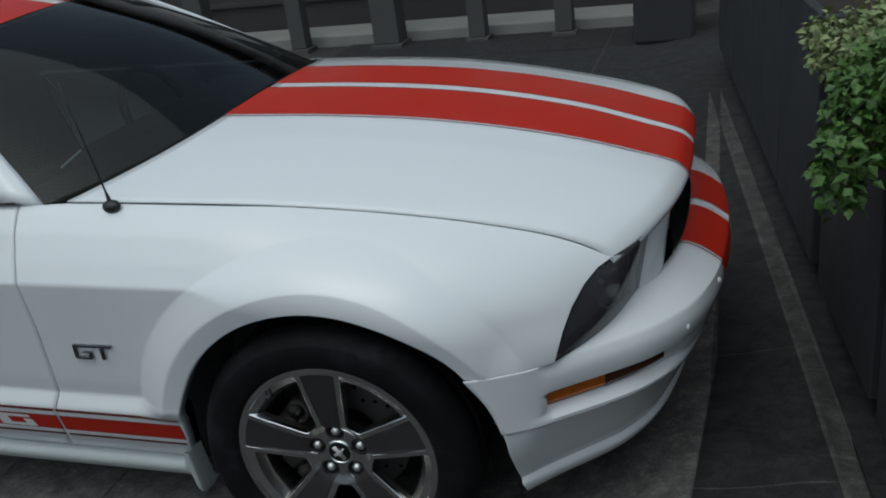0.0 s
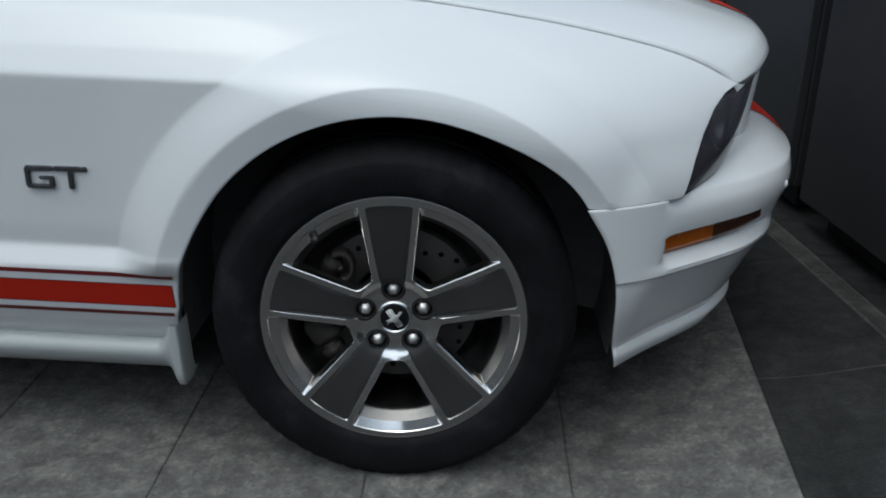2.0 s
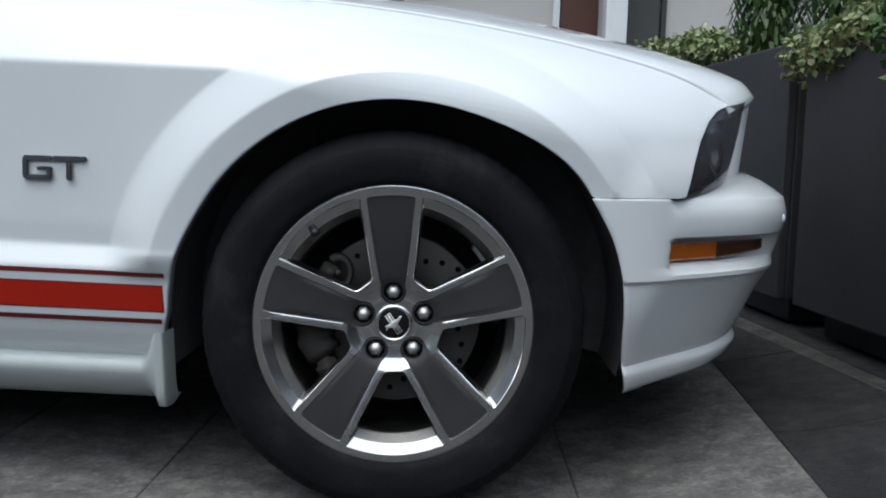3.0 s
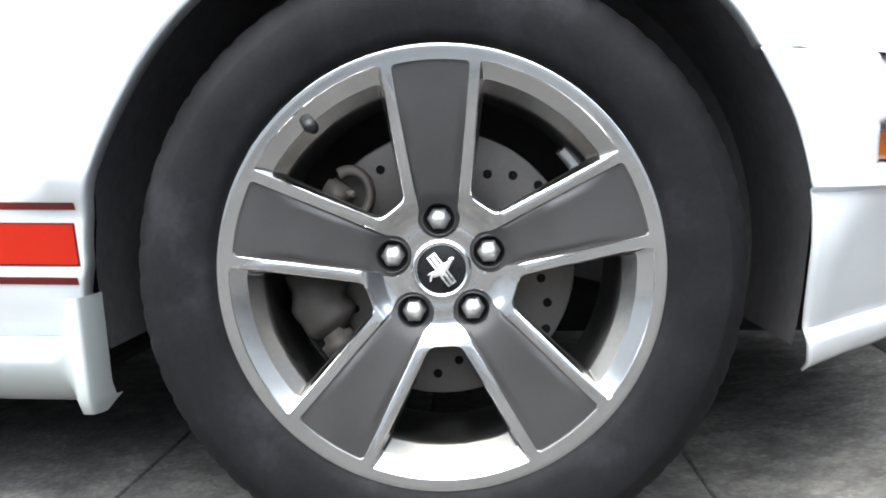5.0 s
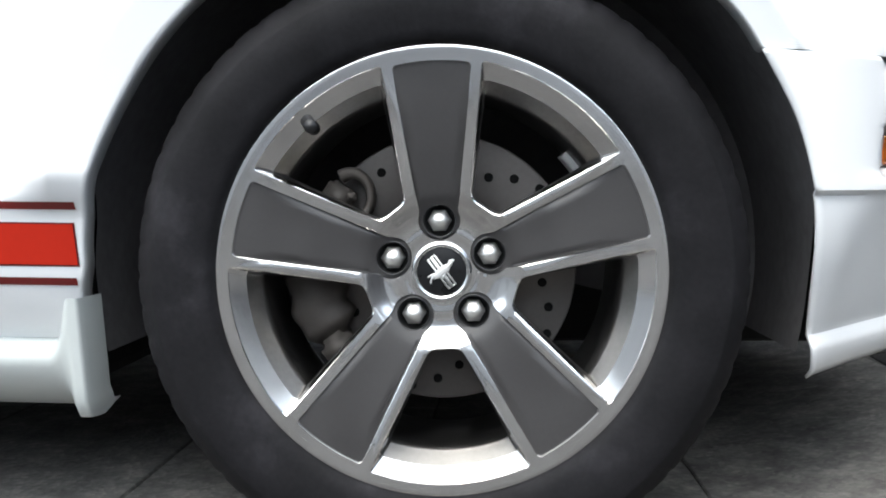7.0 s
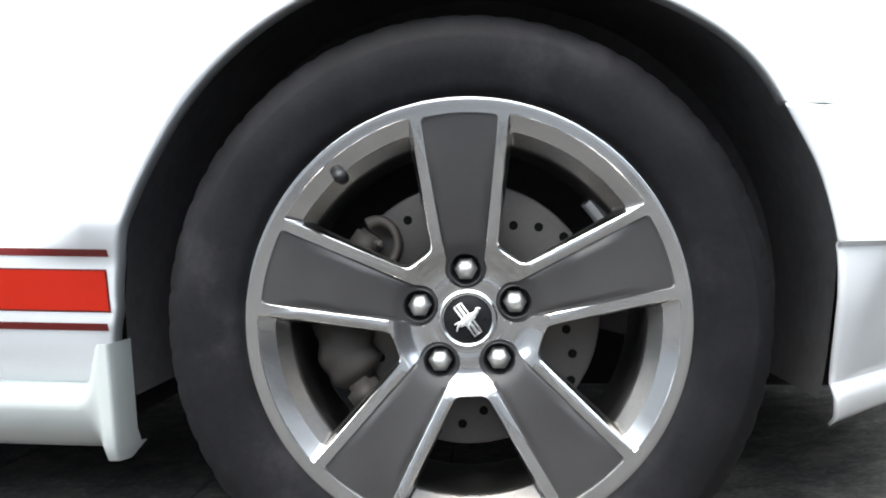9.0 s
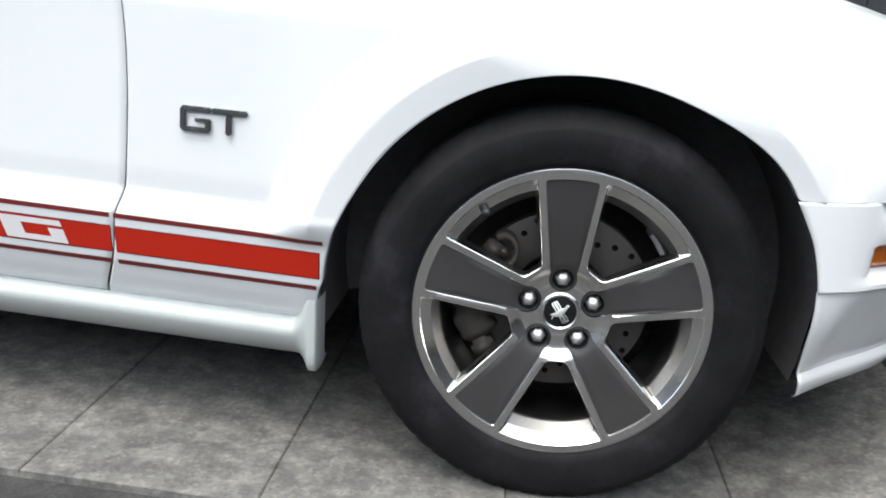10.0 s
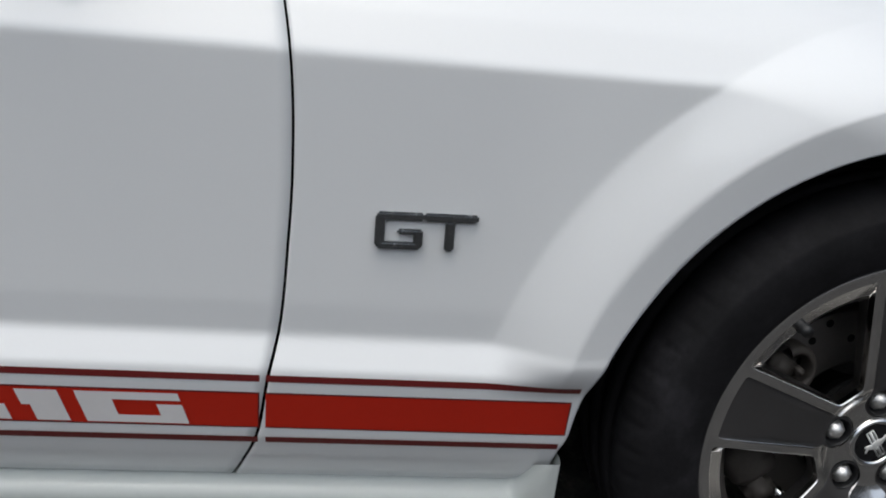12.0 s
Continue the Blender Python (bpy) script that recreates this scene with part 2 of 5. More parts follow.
def thing(name, label, category, group="", kind="", me=None, material=None, at=None):
    ob = new(name, me)
    if me is not None and material is not None and not me.materials:
        me.materials.append(material)
    if at is not None:
        ob.matrix_world = at
    return tagged(ob, label, category, group, kind)


def solid(ob, thick):
    m = ob.modifiers.new("thickness", "SOLIDIFY")
    m.thickness, m.offset = thick, -1
    return ob


def sharp(ob, degrees=32):
    me = ob.data
    bm = bmesh.new()
    bm.from_mesh(me)
    for e in bm.edges:
        if len(e.link_faces) == 2:
            e.smooth = e.calc_face_angle(0) < radians(degrees)
    bm.to_mesh(me)
    bm.free()
    return ob


def spline(*keys):
    """A smooth curve through (x, y) keys."""
    xs = np.array([k[0] for k in keys], float)
    ys = np.array([k[1] for k in keys], float)
    d = np.diff(ys) / np.diff(xs)
    m = np.concatenate([[d[0]], (d[:-1] + d[1:]) / 2, [d[-1]]])

    def at(x):
        x = min(max(x, xs[0]), xs[-1])
        i = min(int(np.searchsorted(xs, x, "right")) - 1, len(d) - 1)
        h = xs[i + 1] - xs[i]
        t = (x - xs[i]) / h
        return float((2 * t**3 - 3 * t**2 + 1) * ys[i] + (t**3 - 2 * t**2 + t) * h * m[i]
                     + (3 * t**2 - 2 * t**3) * ys[i + 1] + (t**3 - t**2) * h * m[i + 1])
    return at


def step(x, a, b):
    t = min(max((x - a) / (b - a), 0), 1)
    return t * t * (3 - 2 * t)


def sheet(fn, us, vs):
    """Verts and quads of a surface over two rows of parameters."""
    verts = [fn(u, v) for u in us for v in vs]
    n = len(vs)
    faces = [(i * n + j, i * n + j + 1, (i + 1) * n + j + 1, (i + 1) * n + j)
             for i in range(len(us) - 1) for j in range(n - 1)]
    return verts, faces


def lathe(profile, segments, axis_y=True):
    """Verts and quads of a profile of (radius, depth) turned round the wheel's axle."""
    verts, faces = [], []
    n = len(profile)
    for i in range(segments):
        a = 2 * math.pi * i / segments
        for r, y in profile:
            verts.append((r * math.cos(a), y, r * math.sin(a)))
    for i in range(segments):
        k = (i + 1) % segments
        for j in range(n - 1):
            faces.append((i * n + j, i * n + j + 1, k * n + j + 1, k * n + j))
    return verts, faces


def box_mesh(name, x0, x1, y0, y1, z0, z1, bevel=0.004, smooth=False):
    bm = bmesh.new()
    bmesh.ops.create_cube(bm, size=1, matrix=Matrix.LocRotScale(
        ((x0 + x1) / 2, (y0 + y1) / 2, (z0 + z1) / 2), None, (x1 - x0, y1 - y0, z1 - z0)))
    if bevel:
        bmesh.ops.bevel(bm, geom=list(bm.edges), offset=bevel, segments=2, affect="EDGES", profile=0.5)
    return mesh_from(bm, name, smooth)


def linspace(a, b, n):
    return [a + (b - a) * i / (n - 1) for i in range(n)]


def other_side(me, mid):
    """The same mesh for the car's other flank."""
    c = me.copy()
    c.transform(Matrix.Translation((0, 2 * mid, 0)) @ Matrix.Diagonal((1, -1, 1, 1)))
    c.flip_normals()
    return c

# ---- the car: x forward, the near flank at y about 0, mid-line at MID ----
from mathutils.geometry import delaunay_2d_cdt

MID = 0.91
AXLE_Z = 0.335
ARCH = 0.399
REAR_AXLE = -2.72
car = thing("car", "white two-door coupe with red racing stripes, parked on concrete", "car")

seam_z = spline((-3.8, 0.99), (-2.6, 0.985), (-1.6, 0.965), (-0.8, 0.952), (-0.66, 0.947), (-0.4, 0.938), (-0.09, 0.920),
                (0.18, 0.887), (0.37, 0.853), (0.55, 0.805), (0.648, 0.757))
seam_y = spline((-3.8, 0.17), (-0.8, 0.145), (-0.4, 0.153), (-0.09, 0.169), (0.18, 0.196), (0.37, 0.217), (0.55, 0.238), (0.648, 0.25))
door_edge = spline((0.15, -0.86), (0.275, -0.812), (0.33, -0.791), (0.42, -0.777), (0.47, -0.767), (0.57, -0.76), (0.66, -0.757),
                   (0.78, -0.762), (0.84, -0.772), (0.95, -0.80))


def flare(x, z):
    total = 0.0
    for cx in (0.0, REAR_AXLE):
        r = math.hypot(x - cx, z - AXLE_Z)
        front = step(x - cx, 0.05, 0.35)
        ridge, band = 0.447 + 0.008 * front, 0.085 - 0.010 * front
        t = min(max((ridge + band - r) / band, 0), 1)
        hard = 0.78
        f = 0.034 * (hard * t + (1 - hard) * t * t * (3 - 2 * t))
        if r < ridge:
            f -= 0.008 * min((ridge - r) / 0.045, 1.2)
        total += f * step(z, 0.395, 0.455)
    return total


SPREAD = np.linspace(-1, 1, 11)
rake = lambda x: -0.016 * (min(max(x, -1.9), -0.25) + 0.5)    # the body's lines fall towards the front


def side_y(x, z):
    """How far in the flank lies at that length and height."""
    zs, ys = seam_z(x), seam_y(x)
    p = 0.9 * max(0, x - 0.2) ** 2 + 0.10 * max(0, -3.0 - x) ** 2
    zc = min(0.783 + rake(x), zs - 0.15)
    # the sill tucks under; above the stripe a ledge, which dies away at the wheel arch
    near_arch = 0.75 * step(x, -0.54, -0.43)
    y0 = 0.005 + p
    deep = 0.022 - 0.014 * near_arch
    zz = [z0 + rake(x) for z0 in (0.14, 0.205, 0.251, 0.268, 0.298, 0.330, 0.408, 0.423, 0.460, 0.50)]
    yy = [0.132 + p, 0.116 + p, 0.080 + p, 0.064 + p, 0.046 + p, 0.031 + p, 0.013 + p, 0.012 + p, y0 + deep + 0.006 * (1 - near_arch), y0 + deep]
    # hollow below the shoulder crease, which fades towards the lamp
    wide = 0.005 + 0.044 * step(x, -0.31, -0.06)
    for f in (0.12, 0.24, 0.36, 0.48, 0.6, 0.72, 0.84, 0.94):
        zz.append(0.5 + rake(x) + (zc - 0.5 - rake(x)) * f)
        yy.append(y0 + deep * (1 - f) * (1 + 0.1 * f))
    for f, g in ((0.0, 0.0), (0.3, 0.20), (0.65, 0.49), (0.88, 0.78), (1.0, 1.0), (1.4, 1.8)):
        zz.append(zc + f * (zs - zc))
        yy.append(y0 + g * (ys - y0))
    near = float(np.interp(z + wide * SPREAD, zz, yy).mean())
    # the wing's foot swells out to the bumper's top edge
    near -= 0.020 * step(x, 0.39, 0.47) * (1 - step(z, 0.575, 0.68))
    return near - flare(x, z)


# front fender, laid out round the wheel arch
HEADLAMP_EDGE = [(0.648, 0.757), (0.618, 0.744), (0.592, 0.721), (0.568, 0.684), (0.550, 0.640), (0.539, 0.602), (0.531, 0.575)]
fender_rim = [(-0.426, 0.251)] + [(door_edge(z) + 0.0016, z) for z in linspace(0.253, 0.945, 40)]
fender_rim += [(-0.735, 0.943)] + [(x, seam_z(x) - 0.0032) for x in linspace(-0.66, 0.640, 50)]
fender_rim += [(x - 0.003, z) for x, z in HEADLAMP_EDGE]


def arch_radius(a):
    """The arch opens a little wider towards the front."""
    return ARCH + 0.022 * math.exp(-((a - 40) / 19) ** 2) + 0.013 * step(a, 148, 180) + 0.014 * step(a, 178, 186)


def fender_mesh():
    """Straight rows from the arch out to the rim, in step round both."""
    rows, last = [], 187.0
    lamp = len(fender_rim) - len(HEADLAMP_EDGE)
    edge = sum(math.hypot(q[0] - p[0], q[1] - p[1]) for p, q in zip(fender_rim[lamp:], fender_rim[lamp + 1:]))
    gone = 0.0
    for k, ((ax, az), (bx, bz)) in enumerate(zip(fender_rim, fender_rim[1:])):
        length = math.hypot(bx - ax, bz - az)
        n = max(1, int(length / 0.0045))
        for i in range(n):
            x, z = ax + (bx - ax) * i / n, az + (bz - az) * i / n
            if k >= lamp:
                want = 58 - 33.4 * (gone + length * i / n) / edge
            elif z > 0.7 and x > 0:
                want = 90 - 32 * x / 0.648
            else:
                want = math.degrees(math.atan2(z - AXLE_Z, x)) % 360
            last = min(last - 0.01, want)
            rows.append((last, x, z))
        if k >= lamp:
            gone += length
    rows.append((24.6, *fender_rim[-1]))
    ss = [-0.02, -0.01] + [i / 92 for i in range(93)]

    def at(row, s):
        a, x1, z1 = row
        t = radians(a)
        r0 = arch_radius(a)
        if a < 36.5:
            r0 = max(r0, (0.5745 - AXLE_Z) / math.sin(t))
        x, z = r0 * math.cos(t), AXLE_Z + r0 * math.sin(t)
        if s < 0:
            return x, side_y(x, z) + (0.028 if s == -0.02 else 0.004), z
        x, z = x + (x1 - x) * s, z + (z1 - z) * s
        return x, side_y(x, z), z
    v, f = sheet(at, rows, ss)
    return mesh_of("fender", v, f, out=(0, -1, 0))


# hood: across from the near seam to the mid-line and on to the other seam
hood_xc = lambda u: -0.455 + 1.258 * u
hood_zc = spline((0, 1.028), (0.25, 1.014), (0.5, 0.984), (0.75, 0.925), (0.9, 0.868), (0.97, 0.838), (1.0, 0.818))


def hood_at(u, v, lift=0.0):
    w = 1 - abs(1 - 2 * v)
    xs = -0.668 + 1.314 * u
    nx, nz = 3 + 0.4 * step(u, 0.5, 1), 2.2 + 2.0 * step(u, 0.72, 1)
    x = xs + (hood_xc(u) - xs) * (1 - (1 - w) ** nx)
    ys = seam_y(xs) + 0.002
    y = ys + (MID - ys) * w
    z = seam_z(xs) + (hood_zc(u) - seam_z(xs)) * (1 - (1 - w) ** nz)
    z += 0.002 * math.exp(-((w - 0.42) / 0.05) ** 2) * step(u, 0.02, 0.3) * (1 - step(u, 0.8, 1.0))
    if v > 0.5:
        y = 2 * MID - y
    # the leading edge rolls down
    k = max(0.0, (u - 0.972) / 0.028)
    z -= 0.016 * k ** 2
    return x, y, z + lift


def hood_v(y):
    w = (min(y, 2 * MID - y) - 0.17) / (MID - 0.17)
    return w / 2 if y <= MID else 1 - w / 2


def hood_mesh():
    us = linspace(0, 0.9, 40) + linspace(0.91, 1.0, 16)
    vs = linspace(0, 1, 81)
    v, f = sheet(hood_at, us, vs)
    n = len(vs)
    base = len(v)
    for j in range(n):  # turned-under lip at the front
        x, y, z = v[(len(us) - 1) * n + j]
        v.append((x - 0.004, y, z - 0.012))
        v.append((x - 0.035, y, z - 0.02))
    for j in range(n - 1):
        a = (len(us) - 1) * n + j
        f.append((a, a + 1, base + 2 * j + 2, base + 2 * j))
        f.append((base + 2 * j, base + 2 * j + 2, base + 2 * j + 3, base + 2 * j + 1))
    return mesh_of("hood", v, f, out=(0, 0, 1))


hood_us = linspace(0, 0.9, 40) + linspace(0.91, 1.0, 16)


def hood_band(name, y0, y1, mat, parent, label="", lift=0.0015):
    def at(u, y):
        v = hood_v(y)
        x, yy, z = hood_at(u, v, lift)
        return x + (0.0015 if u > 0.95 else 0), yy, z
    ys = linspace(y0, y1, 12)
    v, f = sheet(at, hood_us, ys)
    n, a = len(ys), len(v)
    for j in range(n):
        x, y, z = v[(len(hood_us) - 1) * n + j]
        v.append((x - 0.002, y, z - 0.0125))
    for j in range(n - 1):
        b = (len(hood_us) - 1) * n + j
        f.append((b, b + 1, a + j + 1, a + j))
    return part(name, mesh_of(name, v, f, out=(0, 0, 1)), mat, parent, label)


fender = solid(part("fender", fender_mesh(), PAINT, car, "white front wing with a flared wheel arch"), 0.005)
part("fender", other_side(fender.data, MID), PAINT, car)
hood = solid(part("hood", hood_mesh(), PAINT, car, "white hood with two red stripes"), 0.005)
hood_band("racing_stripe", 0.636, 0.884, RED, hood, "wide red stripe")
hood_band("racing_stripe", 0.936, 1.184, RED, hood, "wide red stripe")
hood_band("pinstripe", 0.621, 0.626, DARKRED, hood, "thin red line")
hood_band("pinstripe", 0.884, 0.8895, SHADE_AND_TRIM, hood, "thin dark line", 0.0012)
hood_band("pinstripe", 1.184, 1.1895, SHADE_AND_TRIM, hood, "thin dark line", 0.0012)
# near-black sheet below the hood, put in as shade for its seams
part("hood_under_shade", mesh_of("hood_under_shade", *sheet(lambda u, v: hood_at(u, v, -0.03), linspace(0, 0.985, 20), linspace(0.0, 1.0, 30))),
     SHADE_AND_TRIM, car)

# ---- front bumper ----
plan_s = [0, 0.05, 0.10, 0.17, 0.225, 0.33, 0.44, 0.57, 0.70, 0.85, 1.0]
plan_x = spline(*zip(plan_s, (0.30, 0.35, 0.40, 0.47, 0.525, 0.62, 0.72, 0.81, 0.866, 0.897, 0.906)))
plan_y = spline(*zip(plan_s, (-0.018, -0.001, 0.017, 0.052, 0.094, 0.165, 0.245, 0.360, 0.516, 0.72, MID)))
arch_x = spline((0.19, 0.438), (0.215, 0.435), (0.27, 0.425), (0.335, 0.419), (0.413, 0.412), (0.5, 0.386), (0.5735, 0.3435))
shelf_x = spline((0.225, 0.530), (0.33, 0.600), (0.44, 0.668), (0.57, 0.733), (0.70, 0.766), (0.85, 0.785), (1.0, 0.79))
shelf_y = spline((0.225, 0.105), (0.33, 0.235), (0.44, 0.365), (0.57, 0.485), (0.70, 0.60), (0.85, 0.75), (1.0, MID))
shelf_z = spline((0.222, 0.5755), (0.33, 0.593), (0.44, 0.611), (0.57, 0.621), (0.70, 0.625), (1.0, 0.627))


def plan_normal(s):
    e = 0.01
    dx, dy = plan_x(min(1, s + e)) - plan_x(max(0, s - e)), plan_y(min(1, s + e)) - plan_y(max(0, s - e))
    n = math.hypot(dx, dy)
    return dy / n, -dx / n


def bumper_out(z, s):
    slot = step(s, 0.208, 0.218) * (1 - step(s, 0.50, 0.62))
    ledge = step(s, 0.15, 0.205)
    brow = step(s, 0.196, 0.216)
    zz = [0.195, 0.206, 0.212, 0.236, 0.243, 0.254, 0.28, 0.36, 0.418, 0.424, 0.432, 0.448, 0.452, 0.490, 0.496, 0.502, 0.520, 0.548, 0.562, 0.5735]
    oo = [-0.096, -0.080, -0.074, -0.064, -0.065, -0.074, -0.061, -0.020 - 0.009 * ledge, -0.009 + 0.007 * ledge, 0.004 * ledge, 0.004 * ledge, -0.018 * brow,
          -0.034 * slot - 0.010 * brow * (1 - slot), -0.034 * slot - 0.006 * brow * (1 - slot), -0.028 * slot, 0.001 * brow, 0.004 * brow, 0.003 * brow,
          -0.004 * brow, -0.012 * brow]
    low = 1 - 0.15 * step(s, 0.4, 0.8)
    o = float(np.interp(z, zz, oo))
    # towards the nose the front runs straight down and back to the lip
    front = float(np.interp(z, [0.195, 0.206, 0.236, 0.243, 0.254, 0.28, 0.36, 0.424, 0.45, 0.502, 0.53, 0.5735],
                            [-0.137, -0.122, -0.106, -0.107, -0.116, -0.104, -0.070, -0.038, -0.029, -0.011, -0.002, -0.010]))
    w = step(s, 0.30, 0.75)
    if o < 0 and z < 0.418:
        o *= 0.68 + 0.32 * step(s, 0.08, 0.30)
    return (1 - w) * o * (low if o < -0.03 else 1.0) + w * front


def bumper_at(s, z, more=0.0):
    nx, ny = plan_normal(s)
    o = bumper_out(z, s) + more
    # the lip climbs a little towards the nose
    rise = 0.03 * step(s, 0.18, 0.6) * max(0.0, 0.42 - z) / 0.225
    return plan_x(s) + nx * o, plan_y(s) + ny * o, z + rise


def start_s(z):
    want, a, b = arch_x(z), 0.0, 0.3
    for _ in range(24):
        m = (a + b) / 2
        x = bumper_at(m, z)[0]
        if x < want:
            a = m
        else:
            b = m
    return (a + b) / 2


def bumper_mesh():
    zs = [0.195, 0.201, 0.206, 0.212, 0.224, 0.236, 0.239, 0.243, 0.247, 0.254, 0.266, 0.28, 0.30, 0.33, 0.36, 0.39, 0.41, 0.418, 0.421, 0.424, 0.428, 0.432,
          0.438, 0.444, 0.448, 0.452, 0.465, 0.48, 0.490, 0.493, 0.496, 0.499, 0.502, 0.51, 0.520, 0.535, 0.548, 0.556, 0.562, 0.568, 0.5735]
    us = linspace(0, 1, 90)
    starts = {z: start_s(z) for z in zs}

    def at(u, z):
        s = starts[z] + (1 - starts[z]) * u
        return bumper_at(s, z)
    v, f = sheet(at, us, zs)
    # rounded top that runs back to the lamps and the grille
    tops, fs = [], [0.0, 0.04, 0.1, 0.2, 0.35, 0.5, 0.7, 0.85, 1.0]
    s0 = starts[0.5735]
    sl = [s0 + (1 - s0) * u for u in us if s0 + (1 - s0) * u >= 0.222]

    def top(s, q):
        x, y, z = bumper_at(s, 0.5735)
        x1, y1, z1 = shelf_x(s), shelf_y(s), shelf_z(s)
        rise = math.sin(q * math.pi / 2)
        return x + (x1 - x) * q, y + (y1 - y) * q, z + (z1 - z) * rise
    v2, f2 = sheet(top, sl, fs)
    k = len(v)
    v += v2
    f += [tuple(i + k for i in q) for q in f2]
    # other half
    m = len(v)
    v += [(x, 2 * MID - y, z) for x, y, z in v]
    f += [tuple(i + m for i in reversed(q)) for q in f]
    # under side return
    return mesh_of("bumper", v, f, out=(1, 0, 0.2))


bumper = part("bumper", bumper_mesh(), PAINT, car, "white front bumper with a ledge and a chin lip")
bm = bmesh.new()
bm.from_mesh(bumper.data)
bmesh.ops.remove_doubles(bm, verts=bm.verts, dist=0.0004)
bmesh.ops.recalc_face_normals(bm, faces=bm.faces)
if sum(f.normal.x * f.calc_area() for f in bm.faces) < 0:
    bmesh.ops.reverse_faces(bm, faces=bm.faces)
bm.to_mesh(bumper.data)
bm.free()
sharp(bumper, 40)
solid(bumper, 0.004)


def bumper_top(s, q):
    x, y, z = bumper_at(s, 0.5735)
    x1, y1, z1 = shelf_x(s), shelf_y(s), shelf_z(s)
    rise = math.sin(q * math.pi / 2)
    return x + (x1 - x) * q, y + (y1 - y) * q, z + (z1 - z) * rise


def bumper_stripe(name, y0, y1, mat, label=""):
    flip = y0 > MID
    ya, yb = (2 * MID - y1, 2 * MID - y0) if flip else (y0, y1)
    zs = [0.452, 0.465, 0.48, 0.490, 0.493, 0.496, 0.499, 0.502, 0.51, 0.52, 0.535, 0.548, 0.556, 0.562, 0.568, 0.5735]
    qs = [0.04, 0.1, 0.2, 0.35, 0.5, 0.7, 0.85, 0.99]

    def spot(s, k):
        return bumper_at(s, zs[k], 0.0012) if k < len(zs) else bumper_top(s, qs[k - len(zs)])

    def at(y, k):
        a, b = 0.3, 1.0
        for _ in range(22):
            m = (a + b) / 2
            if spot(m, k)[1] < y:
                a = m
            else:
                b = m
        x, yy, z = spot((a + b) / 2, k)
        lift = 0.0022 if k >= len(zs) else 0.0
        return x, (2 * MID - y if flip else y), z + lift
    v, f = sheet(at, linspace(ya, yb, 14), range(len(zs) + len(qs)))
    return part(name, mesh_of(name, v, f, out=(1, 0, 1)), mat, bumper, label)


bumper_stripe("racing_stripe", 0.636, 0.884, RED, "wide red stripe")
bumper_stripe("racing_stripe", 0.936, 1.184, RED, "wide red stripe")
bumper_stripe("pinstripe", 0.621, 0.626, DARKRED, "thin red line")


def side_marker(mid=None):
    def strip(s0, s1, z0, z1, lean, out):
        def at(s, q):
            t = (s - s0) / (s1 - s0)
            lo, hi = z0 + lean * t * 0.2, z1
            z = lo + (hi - lo) * min(max(q, 0), 1)
            edge = 0.005 if q < 0 or q > 1 else 0
            nx, ny = plan_normal(s)
            o = -0.034 + out - edge
            return plan_x(s) + nx * o, plan_y(s) + ny * o, z
        return sheet(at, linspace(s0, s1, 24), [-1, 0, 0.25, 0.5, 0.75, 1, 2])
    amber = mesh_of("marker_light", *strip(0.216, 0.345, 0.4535, 0.4885, 0.01, 0.010), out=(0.5, -1, 0))
    dark = mesh_of("smoked_end", *strip(0.3455, 0.500, 0.4535, 0.4885, 0.075, 0.010), out=(0.5, -1, 0))
    if mid is not None:
        amber, dark = other_side(amber, mid), other_side(dark, mid)
    a = part("marker_light", amber, AMBER, car, "amber side marker lamp")
    part("smoked_end", dark, SMOKED, a, "dark end of the lamp")


side_marker()
side_marker(MID)
bm = bmesh.new()
bmesh.ops.create_uvsphere(bm, u_segments=14, v_segments=8, radius=0.0085, matrix=Matrix.Translation((0.800, 0.347, 0.530)) @ Matrix.Diagonal((0.7, 1, 1.1, 1)))
part("bumper_stud", bm, PAINT, bumper, "small white stud")
bm = bmesh.new()
bmesh.ops.create_uvsphere(bm, u_segments=14, v_segments=8, radius=0.008, matrix=Matrix.Translation(bumper_at(0.735, 0.548, 0.0)) @ Matrix.Diagonal((0.7, 1, 1.1, 1)))
part("bumper_stud", bm, PAINT, bumper, "small white stud")

# ---- head lamp, body-coloured bar and grille ----
LA, LB, LC, LD = Vector((0.533, 0.112, 0.578)), Vector((0.650, 0.262, 0.755)), Vector((0.722, 0.420, 0.785)), Vector((0.689, 0.385, 0.609))


def lamp_left(v):
    """The lamp's edge along the wing, from its lower to its upper end."""
    pts = HEADLAMP_EDGE[::-1]
    t = v * (len(pts) - 1)
    k = min(int(t), len(pts) - 2)
    x = pts[k][0] + (pts[k + 1][0] - pts[k][0]) * (t - k)
    z = pts[k][1] + (pts[k + 1][1] - pts[k][1]) * (t - k)
    return Vector((x + 0.001, side_y(x - 0.003, z) + 0.006, z))


def lamp_point(u, v):
    right = LD.lerp(LC, v)
    p = lamp_left(v).lerp(right, u)
    # lower and upper edges bow a little outwards
    return p + Vector((0.018, -0.012, 0)) * math.sin(math.pi * u)


LAMP_OUT = Vector((0.72, -0.66, 0.2))


def lamp_patch(name, back, bulge):
    def at(u, v):
        return tuple(lamp_point(u, v) + LAMP_OUT * (bulge * math.sin(math.pi * u) * math.sin(math.pi * v) - back))
    return mesh_of(name, *sheet(at, linspace(0, 1, 18), linspace(0, 1, 18)), out=(1, -1, 0))


